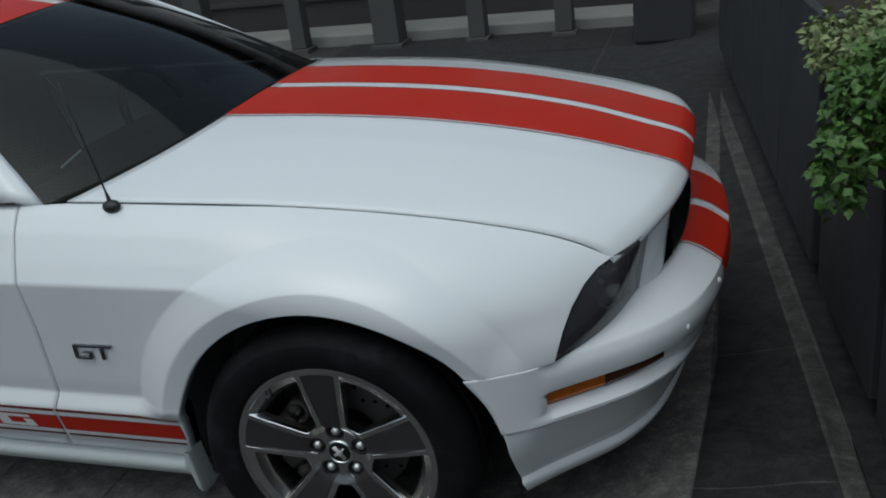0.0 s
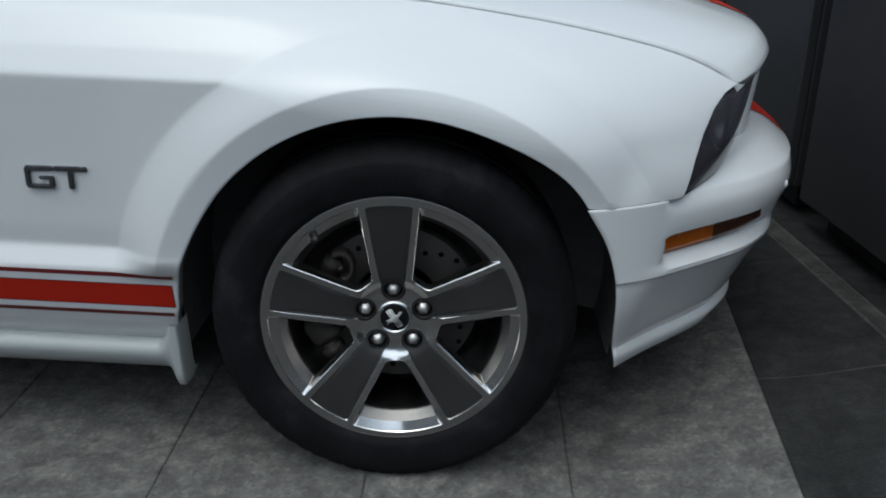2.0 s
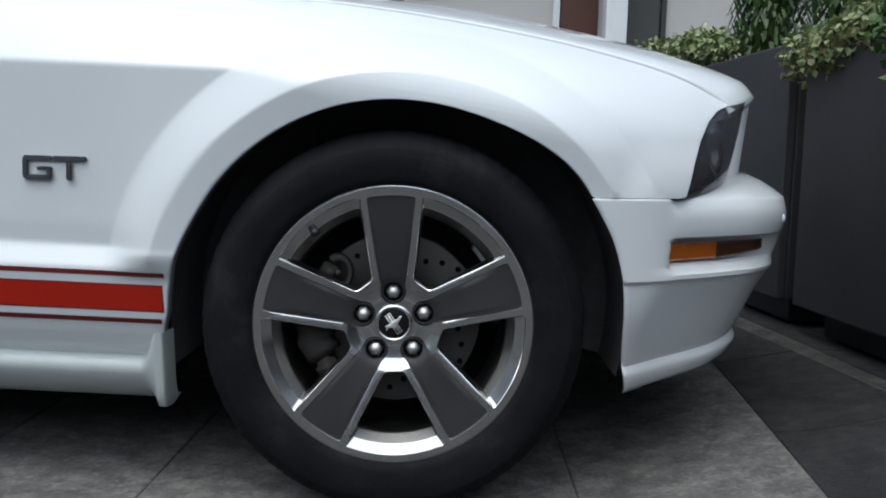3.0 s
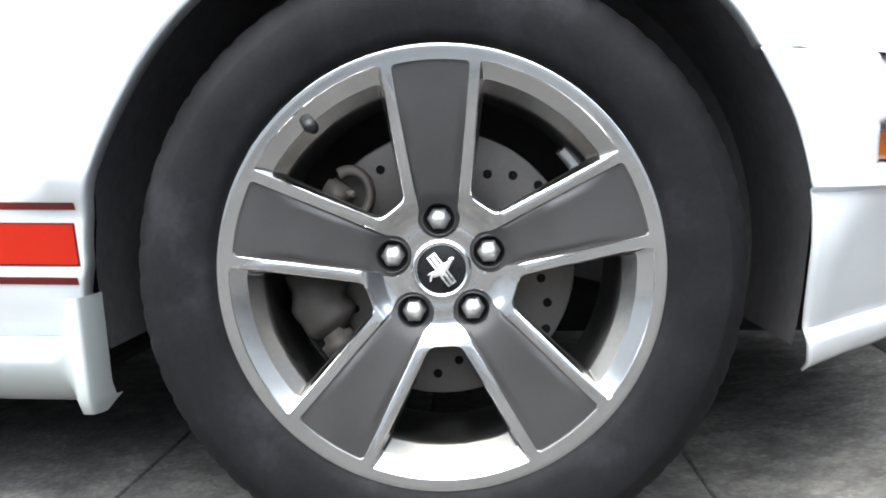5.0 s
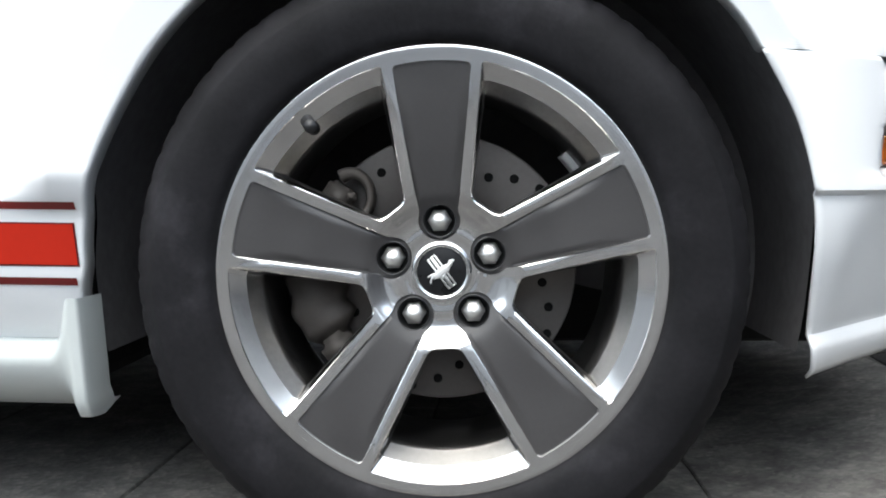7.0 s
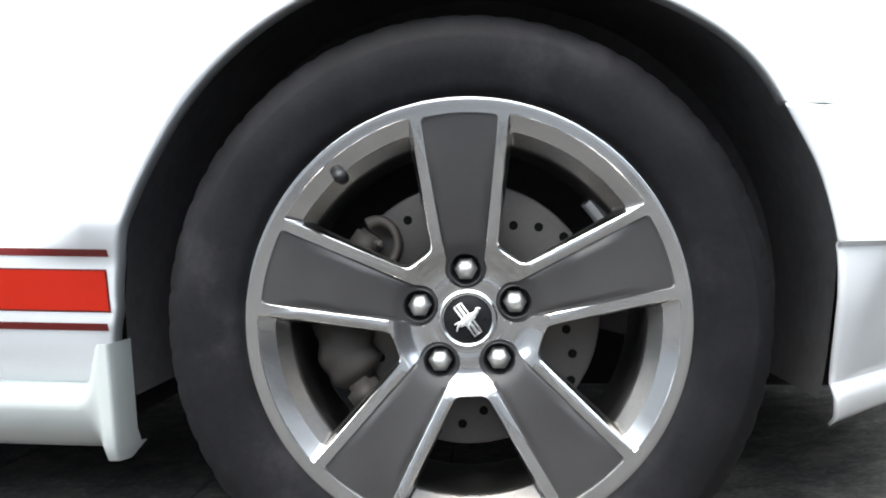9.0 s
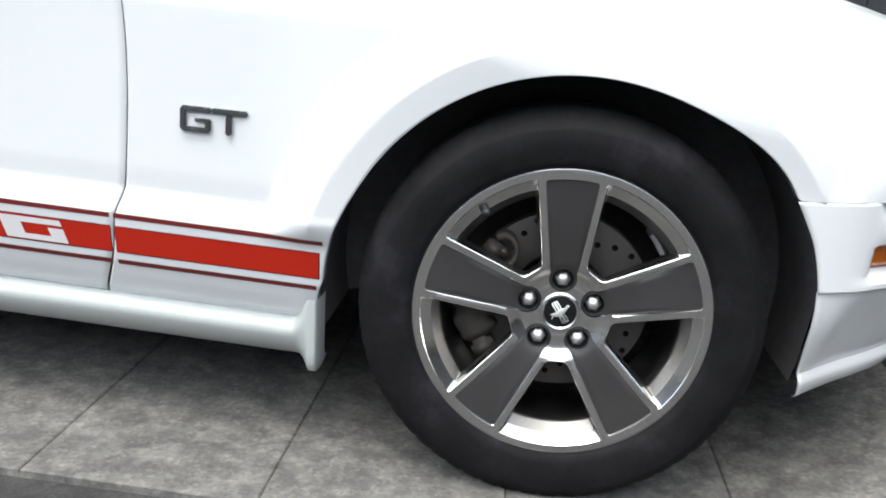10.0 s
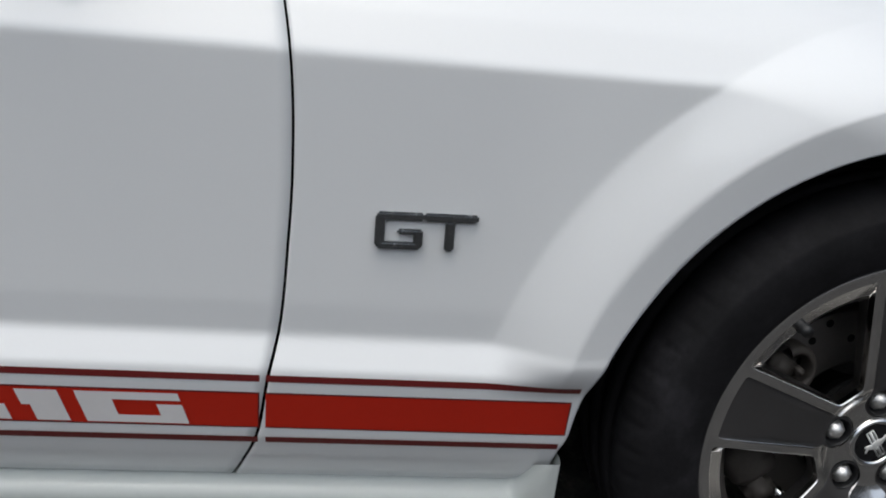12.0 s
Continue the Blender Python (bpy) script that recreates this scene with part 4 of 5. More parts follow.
def disc_mesh():
    v, f = lathe([(0.080, 0.112), (0.082, 0.100), (0.086, 0.0985), (0.1560, 0.0985), (0.1580, 0.0995), (0.1580, 0.106), (0.150, 0.107), (0.150, 0.117), (0.158, 0.118), (0.158, 0.126), (0.09, 0.127)], 120)
    return mesh_of("brake_disc", v, f)


def hole_mesh():
    """One drilled hole, its shade a near-black spot on the disc, with countersunk edge."""
    v = [(r * math.cos(t), y, r * math.sin(t)) for r, y in ((0.0056, 0.0), (0.0049, -0.0003), (0.0040, -0.0002)) for t in (2 * math.pi * k / 10 for k in range(10))]
    f = [(i * 10 + k, i * 10 + (k + 1) % 10, (i + 1) * 10 + (k + 1) % 10, (i + 1) * 10 + k) for i in range(2) for k in range(10)]
    f.append(tuple(range(20, 30)))
    return mesh_of("dark_hole_spot", v, f, False)


def caliper_block(name, blocks):
    """Rounded castings that wrap the disc's rear edge: (angle, radius, width, height, depth, y, rounding)."""
    bm = bmesh.new()
    for a, r, w, h, d, y, bevel in blocks:
        g = bmesh.ops.create_cube(bm, size=1, matrix=Matrix.Rotation(-radians(a), 4, "Y") @ Matrix.Translation((r, y, 0)) @ Matrix.Diagonal((w, d, h, 1)))
        bmesh.ops.bevel(bm, geom=list({e for v in g["verts"] for e in v.link_edges}), offset=bevel, segments=3, affect="EDGES")
    return mesh_from(bm, name)


def caliper_body_mesh():
    """One bent casting along the disc's edge."""
    def at(a, k):
        r, y = ((0.118, 0.098), (0.116, 0.078), (0.122, 0.066), (0.150, 0.060), (0.176, 0.064), (0.184, 0.078), (0.185, 0.125), (0.150, 0.14))[k]
        w = step(a, 150, 163) * (1 - step(a, 205, 216))
        r = 0.150 + (r - 0.150) * (0.35 + 0.65 * w) + 0.003 * math.sin(radians(a) * 26)
        y = 0.096 + (y - 0.096) * (0.4 + 0.6 * w)
        return r * math.cos(radians(a)), y, r * math.sin(radians(a))
    return mesh_of("brake_caliper", *sheet(at, linspace(150, 216, 40), range(8)), out=(0, -1, 0))


def guide_mesh():
    """The C-shaped guide bracket above the caliper."""
    def at(t, k):
        a = radians(118 - 205 * t)
        cx, cz = 0.136 * math.cos(radians(142)), 0.136 * math.sin(radians(142))
        k_in = 0.016 + 0.004 * math.sin(math.pi * t)
        r, y = ((k_in, 0.092), (k_in, 0.070), (k_in + 0.002, 0.065), (0.026, 0.064), (0.029, 0.069), (0.029, 0.092))[k]
        return cx + r * math.cos(a), y, cz + r * math.sin(a) * 1.2
    return mesh_of("guide_bracket", *sheet(at, linspace(0, 1, 30), range(6)))


def valve_mesh():
    bm = bmesh.new()
    bmesh.ops.create_cone(bm, cap_ends=True, segments=14, radius1=0.0085, radius2=0.0070, depth=0.026, matrix=Matrix.Translation((0, 0.016, 0)) @ Matrix.Rotation(radians(90), 4, "X"))
    a = radians(129) + TURN
    bmesh.ops.translate(bm, verts=bm.verts, vec=(0.2145 * math.cos(a), 0, 0.2145 * math.sin(a)))
    return mesh_from(bm, "valve_stem")


def light_patch_mesh():
    """A pale strip deep inside the barrel, standing for daylight seen through it."""
    def at(a, k):
        r, y = ((0.1988, 0.098), (0.1925, 0.100), (0.1905, 0.112), (0.1905, 0.140), (0.1925, 0.152), (0.1988, 0.154))[k]
        return r * math.cos(radians(a)), y, r * math.sin(radians(a))
    return mesh_of("barrel_light_patch", *sheet(at, linspace(31, 43, 10), range(6)))


W_LIGHT_PATCH = light_patch_mesh()
W_FACE, W_PANELS = wheel_face()
W_TYRE, W_NUT, W_POCKET, W_CAP, W_DOME, W_MARK = tyre_mesh(), nut_mesh(), pocket_mesh(), cap_mesh(), cap_dome_mesh(), emblem_mesh()
W_BARREL, W_HUB, W_DISC, W_VALVE = barrel_mesh(), hub_shade_mesh(), disc_mesh(), valve_mesh()
W_CALIPER, W_GUIDE = caliper_body_mesh(), guide_mesh()
W_LUG = caliper_block("caliper_lug", [(146, 0.148, 0.036, 0.034, 0.034, 0.086, 0.005), (141, 0.134, 0.011, 0.011, 0.026, 0.070, 0.003)])
W_PAD = caliper_block("caliper_foot", [(217, 0.152, 0.040, 0.034, 0.040, 0.080, 0.008)])
W_BOLT = caliper_block("caliper_bolt", [(222, 0.134, 0.012, 0.012, 0.030, 0.070, 0.003)])
W_HOLE = hole_mesh()


def wheel(at):
    at = at @ Matrix.Diagonal((1.01, 1, 1.01, 1))
    w = part("wheel", W_FACE, ALLOY, car, "polished five-spoke alloy wheel with grey panels", at)
    part("tyre", W_TYRE, RUBBER, w, "black road tyre")
    part("barrel", W_BARREL, BARREL, w)
    part("hub", W_HUB, SHADE_AND_TRIM, w)
    part("brake_disc", W_DISC, DISC, w, "drilled steel brake disc")
    for k in range(30):
        a = 2 * math.pi * k / 30 + 0.05
        r = (0.147, 0.134, 0.119)[k % 3]
        part("dark_hole_spot", W_HOLE, SHADE_AND_TRIM, w, at=Matrix.Translation((r * math.cos(a), 0.0982, r * math.sin(a))))
    part("brake_caliper", W_CALIPER, CASTING, w, "cast metal brake caliper")
    part("guide_bracket", W_GUIDE, CASTING, w, "curved caliper bracket")
    part("caliper_lug", W_LUG, CASTING, w)
    part("caliper_foot", W_PAD, CASTING, w)
    part("caliper_bolt", W_BOLT, CHROME, w)
    part("valve_stem", W_VALVE, BLACK, w)
    part("barrel_light_patch", W_LIGHT_PATCH, PLAIN_WHITE, w, "pale patch standing for daylight seen through the wheel")
    part("centre_cap", W_CAP, CHROME, w, "chrome ring of the centre cap")
    part("cap_face", W_DOME, ENAMEL, w, "black centre cap")
    part("cap_emblem", W_MARK, SILVER, w, "plain raised chrome shape")
    for k in range(5):
        part("spoke_panel", W_PANELS[k], INSERT, w, "grey satin spoke panel")
        x, z = nut_place(k)
        part("nut_pocket", W_POCKET, BLACK, w, "black recess", Matrix.Translation((x, 0.0315, z)))
        part("wheel_nut", W_NUT, NUT, w, "chrome wheel nut", Matrix.Translation((x, 0.036, z)))
    return w


wheel(pose(0, 0, AXLE_Z, 0, 0, 1.5))
wheel(pose(REAR_AXLE, 0, AXLE_Z))
wheel(pose(0, 2 * MID, AXLE_Z, 0, 0, 181.5))
wheel(pose(REAR_AXLE, 2 * MID, AXLE_Z, 0, 0, 180))

# ---- badge, antenna ----
def letter(boxes, name):
    bm = bmesh.new()
    for x0, x1, z0, z1 in boxes:
        xm, zm = (x0 + x1) / 2, (z0 + z1) / 2
        g = bmesh.ops.create_cube(bm, size=1, matrix=Matrix.Translation((xm, min(side_y(x0, z0), side_y(x1, z1), side_y(xm, 0.618)) - 0.0025, zm)) @ Matrix.Diagonal((x1 - x0, 0.007, z1 - z0, 1)))
        bmesh.ops.bevel(bm, geom=list({e for v in g["verts"] for e in v.link_edges}), offset=0.0022, segments=2, affect="EDGES")
    me = mesh_from(bm, name, False)
    return me


badge = part("badge", letter([(-0.6640, -0.6115, 0.6100, 0.6195), (-0.6655, -0.6545, 0.5795, 0.6165), (-0.6635, -0.6135, 0.577, 0.5855), (-0.6225, -0.612, 0.579, 0.600), (-0.641, -0.612, 0.5940, 0.6005)], "badge"), BADGE, fender, "grey chrome letter G badge")
part("badge", letter([(-0.6120, -0.5505, 0.6100, 0.6195), (-0.5875, -0.5765, 0.5765, 0.611)], "badge"), BADGE, fender, "grey chrome letter T badge")

bm = bmesh.new()
bmesh.ops.create_uvsphere(bm, u_segments=24, v_segments=14, radius=1, matrix=Matrix.Translation((-0.527, 0.128, 0.940)) @ Matrix.Rotation(radians(38), 4, "X") @ Matrix.Diagonal((0.024, 0.017, 0.014, 1)))
antenna = part("antenna", bm, BLACK, car, "short black antenna on the wing")


def mast_mesh():
    foot, tip = Vector((-0.529, 0.130, 0.948)), Vector((-0.60, 0.155, 1.24))
    v, f = [], []
    prof = [(0.0, 0.0062), (0.05, 0.0045), (0.10, 0.0026), (0.5, 0.0021), (1.0, 0.0018), (1.003, 0.0004)]
    for t, r in prof:
        c = foot.lerp(tip, t)
        v += [(c.x + r * math.cos(a), c.y + r * math.sin(a), c.z) for a in (2 * math.pi * k / 10 for k in range(10))]
    for i in range(len(prof) - 1):
        f += [(i * 10 + k, i * 10 + (k + 1) % 10, (i + 1) * 10 + (k + 1) % 10, (i + 1) * 10 + k) for k in range(10)]
    return mesh_of("mast", v, f)


part("mast", mast_mesh(), BLACK, antenna)

# ---- windscreen, roof and cabin ----
rail_x = (-1.24, -1.55, -2.0, -2.4, -2.75, -3.08)
rail_y = spline(*zip(reversed(rail_x), (0.33, 0.36, 0.37, 0.36, 0.355, 0.36)))
rail_z = spline(*zip(reversed(rail_x), (1.02, 1.16, 1.255, 1.300, 1.305, 1.262)))


def base_line(w):
    """Foot of the windscreen from the near corner (0) over the middle (1) to the far corner (2)."""
    q = 1 - abs(1 - w)
    x = -0.730 + 0.262 * (1 - (1 - q) ** 3)
    y = 0.146 + (MID - 0.146) * q
    z = 0.941 + 0.088 * (1 - (1 - q) ** 2)
    return Vector((x, y if w <= 1 else 2 * MID - y, z))


def head_line(w):
    q = 1 - abs(1 - w)
    x = -1.25 + 0.115 * (1 - (1 - q) ** 2)
    y = 0.375 + (MID - 0.375) * q
    z = 1.268 + 0.064 * (1 - (1 - q) ** 2)
    return Vector((x, y if w <= 1 else 2 * MID - y, z))


def screen_at(w, v):
    p = base_line(w).lerp(head_line(w), v)
    return tuple(p + Vector((0.02, 0, 0.03)) * math.sin(math.pi * v) * (1 - 0.75 * abs(1 - w)))


screen = part("windscreen", mesh_of("windscreen", *sheet(screen_at, linspace(0, 2, 40), linspace(0, 1, 18)), out=(1, 0, 1)), GLASS, car, "tinted windscreen")
screen.visible_shadow = False
part("screen_border", mesh_of("screen_border", *sheet(lambda w, v: tuple(Vector(screen_at(w, v)) - Vector((0.006, 0, 0.008))), linspace(0.0, 2.0, 40), linspace(0, 0.11, 3)), out=(1, 0, 1)), BLACK, screen, "black border of the screen")


def roof_at(u, w):
    x0 = -1.245 + u * -1.15
    q = 1 - abs(1 - w)
    f = 1 - (1 - q) ** 2
    x = x0 + (0.115 * f) * (1 - u) - 0.05 * f * u
    y = rail_y(x0) + (MID - rail_y(x0)) * q
    z = rail_z(x0) + 0.066 * f + 0.02 * math.sin(math.pi * u) * f
    return x, (y if w <= 1 else 2 * MID - y), z


roof = solid(part("roof", mesh_of("roof", *sheet(roof_at, linspace(0, 1, 24), linspace(0, 2, 40)), out=(0, 0, 1)), PAINT, car, "white roof with two red stripes"), 0.01)
for y0, y1 in ((0.636, 0.884), (0.936, 1.184)):
    def band(u, y):
        q = (min(y, 2 * MID - y) - 0.36) / (MID - 0.36)
        x, _, z = roof_at(u, q)
        return x + 0.001, y, z + 0.003
    part("racing_stripe", mesh_of("racing_stripe", *sheet(band, linspace(0, 1, 24), linspace(y0, y1, 8)), out=(0, 0, 1)), RED, roof, "wide red stripe")


def pillar_at(u, v):
    a = Vector((-0.735, 0.143, 0.941)).lerp(Vector((-1.255, 0.372, 1.272)), v)
    b = Vector((-0.845, 0.120, 0.953)).lerp(Vector((-1.34, 0.352, 1.268)), v)
    p = a.lerp(b, u) + Vector((0.012, -0.004, 0.022)) * math.sin(math.pi * v)
    return tuple(p + Vector((0, -0.012, 0.010)) * math.sin(math.pi * u))


pil = mesh_of("windscreen_pillar", *sheet(pillar_at, linspace(0, 1, 8), linspace(0, 1, 16)), out=(0, -1, 1))
solid(part("windscreen_pillar", pil, PAINT, car), 0.02)
part("windscreen_pillar", other_side(pil, MID), PAINT, car)


def side_glass_at(x, v):
    z0 = 0.952 + 0.012 * (-0.85 - x)
    top_z = rail_z(x) if x < -1.25 else 0.955 + (1.262 - 0.955) * (-0.85 - x) / 0.40
    top_y = rail_y(x) if x < -1.25 else 0.125 + (0.36 - 0.125) * (-0.85 - x) / 0.40
    return x, 0.13 + (top_y - 0.13) * v, z0 + (max(top_z, z0 + 0.001) - z0) * v


sg = mesh_of("side_window", *sheet(side_glass_at, linspace(-2.55, -0.85, 40), linspace(0, 1, 8)), out=(0, -1, 0))
for me in (sg, other_side(sg, MID)):
    g = part("side_window", me, GLASS, car, "tinted side window")
    g.visible_shadow = False


def window_seal_at(x, q):
    return x, 0.118 + 0.02 * q, 0.951 + 0.012 * (-0.85 - x) + 0.012 * math.sin(math.pi * q)


part("window_seal", mesh_of("window_seal", *sheet(window_seal_at, linspace(-2.2, -0.80, 30), [0, 0.25, 0.5, 0.75, 1])), BLACK, car)


def haunch_at(x, v):
    a = Vector((x, seam_y(x), seam_z(x)))
    b = Vector((x, rail_y(max(x, -3.08)), max(rail_z(x), seam_z(x) + 0.01)))
    return tuple(a.lerp(b, v))


hn = mesh_of("rear_pillar", *sheet(haunch_at, linspace(-3.08, -2.5, 14), linspace(0, 1, 8)), out=(0, -1, 0))
part("rear_pillar", hn, PAINT, car)
part("rear_pillar", other_side(hn, MID), PAINT, car)


def rear_glass_at(w, v):
    x = -2.395 - 0.685 * v
    q = 1 - abs(1 - w)
    y = rail_y(x) + (MID - rail_y(x)) * q
    z = rail_z(x) + 0.066 * (1 - (1 - q) ** 2) * (1 - 0.6 * v)
    return x - 0.03 * (1 - (1 - q) ** 2), (y if w <= 1 else 2 * MID - y), z


part("rear_window", mesh_of("rear_window", *sheet(rear_glass_at, linspace(0, 2, 24), linspace(0, 1, 10)), out=(0, 0, 1)), GLASS, car, "tinted rear window")


def deck_at(x, w):
    q = 1 - abs(1 - w)
    y = seam_y(x) + (MID - seam_y(x)) * q
    return x, (y if w <= 1 else 2 * MID - y), seam_z(x) + 0.045 * (1 - (1 - q) ** 2)


part("boot_lid", mesh_of("boot_lid", *sheet(deck_at, linspace(-3.74, -3.05, 12), linspace(0, 2, 24)), out=(0, 0, 1)), PAINT, car)


def tail_at(w, v):
    q = 1 - abs(1 - w)
    z = 0.28 + (seam_z(-3.74) + 0.045 * (1 - (1 - q) ** 2) - 0.28) * v
    x = -3.74 - 0.09 * (1 - (1 - q) ** 2) * math.sin(math.pi * min(v * 0.9, 1)) ** 0.5
    y = side_y(-3.74, min(z, 0.98)) + (MID - side_y(-3.74, min(z, 0.98))) * q
    return x, (y if w <= 1 else 2 * MID - y), z


part("rear_bumper", mesh_of("rear_bumper", *sheet(tail_at, linspace(0, 2, 40), linspace(0, 1, 24)), out=(-1, 0, 0)), PAINT, car)

# cabin
part("dashboard", box_mesh("dashboard", -1.05, -0.62, 0.22, 1.60, 0.72, 0.93, 0.05, True), CABIN, car, "dark dashboard")
part("cabin_floor", box_mesh("cabin_floor", -2.9, -0.6, 0.16, 1.66, 0.28, 0.34, 0.01), CABIN, car)
part("bulkhead", box_mesh("bulkhead", -0.66, -0.60, 0.17, 1.65, 0.28, 0.93, 0.01), CABIN, car)


def seat(y):
    s = part("seat", box_mesh("seat", -1.75, -1.25, y - 0.25, y + 0.25, 0.42, 0.60, 0.06, True), CABIN, car, "dark bucket seat")
    me = box_mesh("seat_back", -0.07, 0.07, y - 0.24, y + 0.24, 0.0, 0.62, 0.06, True)
    me.transform(pose(-1.72, 0, 0.52, 0, -18, 0))
    part("seat_back", me, CABIN, s)
    me = box_mesh("headrest", -0.05, 0.05, y - 0.12, y + 0.12, 0.0, 0.18, 0.04, True)
    me.transform(pose(-1.94, 0, 1.12, 0, -14, 0))
    part("headrest", me, CABIN, s)


seat(0.53)
seat(1.29)


def steering_mesh():
    v, f = [], []
    for i in range(36):
        a = 2 * math.pi * i / 36
        for k in range(8):
            b = 2 * math.pi * k / 8
            r = 0.18 + 0.015 * math.cos(b)
            v.append((0.015 * math.sin(b), r * math.cos(a), r * math.sin(a)))
    for i in range(36):
        for k in range(8):
            f.append((i * 8 + k, i * 8 + (k + 1) % 8, ((i + 1) % 36) * 8 + (k + 1) % 8, ((i + 1) % 36) * 8 + k))
    me = mesh_of("steering_wheel", v, f)
    me.transform(pose(-1.14, 1.29, 0.86, 0, -22, 0))
    return me


part("steering_wheel", steering_mesh(), CABIN, car)
card = box_mesh("windscreen_card", -0.035, 0.035, -0.006, 0.006, -0.001, 0.001, 0.0005)
card.transform(pose(-0.768, 0.322, 1.000, 10, -30, 38))
part("windscreen_card", card, PLAIN_WHITE, screen, "small pale tag under the glass")


def wiper(y0, y1):
    bm = bmesh.new()
    for a, b, r in ((Vector((-0.60, y0, 0.985)), Vector((-0.66, y1, 1.01)), 0.007), (Vector((-0.585, y0 - 0.02, 0.978)), Vector((-0.63, y0 + 0.25, 1.0)), 0.009)):
        d = b - a
        bmesh.ops.create_cone(bm, cap_ends=True, segments=8, radius1=r, radius2=r * 0.7, depth=d.length,
                              matrix=Matrix.Translation((a + b) / 2) @ d.to_track_quat("Z", "Y").to_matrix().to_4x4())
    part("wiper", bm, BLACK, screen, "black wiper")


wiper(0.42, 0.86)
wiper(1.0, 1.42)


def mirror_mesh():
    bm = bmesh.new()
    bmesh.ops.create_cube(bm, size=1, matrix=Matrix.Translation((-1.04, -0.02, 1.045)) @ Matrix.Diagonal((0.11, 0.21, 0.14, 1)))
    bmesh.ops.bevel(bm, geom=list(bm.edges), offset=0.045, segments=4, affect="EDGES")
    g = bmesh.ops.create_cube(bm, size=1, matrix=Matrix.Translation((-1.02, 0.10, 0.985)) @ Matrix.Diagonal((0.07, 0.09, 0.04, 1)))
    bmesh.ops.bevel(bm, geom=list({e for v in g["verts"] for e in v.link_edges}), offset=0.012, segments=2, affect="EDGES")
    return mesh_from(bm, "door_mirror")


part("door_mirror", mirror_mesh(), PAINT, car, "white door mirror")


def screen_trim_mesh():
    """A slim painted edge along the far side of the screen."""
    v, f = [], []
    vs = linspace(0.0, 1.0, 24)
    for q in vs:
        c = Vector(screen_at(2.0, q)) + Vector((0, 0.004, 0.012))
        v += [(c.x + 0.004 * math.cos(a), c.y + 0.010 * math.cos(a), c.z + 0.009 * math.sin(a)) for a in (2 * math.pi * k / 8 for k in range(8))]
    f += [(i * 8 + k, i * 8 + (k + 1) % 8, (i + 1) * 8 + (k + 1) % 8, (i + 1) * 8 + k) for i in range(len(vs) - 1) for k in range(8)]
    return mesh_of("screen_trim", v, f)


part("screen_trim", screen_trim_mesh(), PAINT, car, "white edge of the windscreen")

# ---- ground ----
def ground_z(x):
    return 0.075 * step(x, 0.30, 0.95) + 0.045 * step(x, 0.86, 1.16)


def wall_x(y):
    """The line of planters, which runs a little askew to the car."""
    return 1.29 - 0.09 * y


def ground_mesh():
    xs = [-900, -200, -40, -12, -6] + linspace(-4, 4, 120) + [6, 12, 40, 200, 900]
    ys = [-900, -200, -40, -12, -6, -3, 0, 3, 6, 12, 40, 200, 900]
    return mesh_of("ground", *sheet(lambda x, y: (x, y, ground_z(x) - 0.016), xs, ys), out=(0, 0, 1))


thing("ground", "worn grey roadway of rough concrete", "ground", kind="structure", me=ground_mesh(), material=ROAD)


def slab_mesh(name, x0, x1, y0, y1, thick=0.03, gap=0.0012, edge=0.002, skew=None, lift=0.0, start=None):
    """One flat stone with rounded edges; skew gives the right-hand edge's line."""
    def right(y):
        return skew(y) if skew else x1

    def left(y):
        return start(y) if start else x0
    g = gap
    loops = []
    for inset, dz in ((0.0, -thick), (0.0, -edge * 0.8), (edge, 0.0)):
        b, c = y0 + g + inset, y1 - g - inset
        a, e = left(b) + g + inset, left(c) + g + inset
        cols = (0, 0.2, 0.4, 0.6, 0.8, 1) if skew else (0, 0.5, 1)
        pts = [(a + (right(b) - g - inset - a) * t, b) for t in cols] + [(e + (right(c) - g - inset - e) * t, c) for t in reversed(cols)]
        loops.append([(x, y, ground_z(x) + dz + lift) for x, y in pts])
    v = [p for loop in loops for p in loop]
    f = []
    m = len(loops[0])
    for i in range(2):
        for j in range(m):
            k = (j + 1) % m
            f.append((i * m + j, i * m + k, (i + 1) * m + k, (i + 1) * m + j))
    for j in range(m // 2 - 1):
        f.append((2 * m + j, 2 * m + j + 1, 3 * m - 2 - j, 3 * m - 1 - j))
    return mesh_of(name, v, f, False, out=(0, 0, 1))


def edge_line(y):
    return 0.780 + 0.083 * min(y, 1.0)


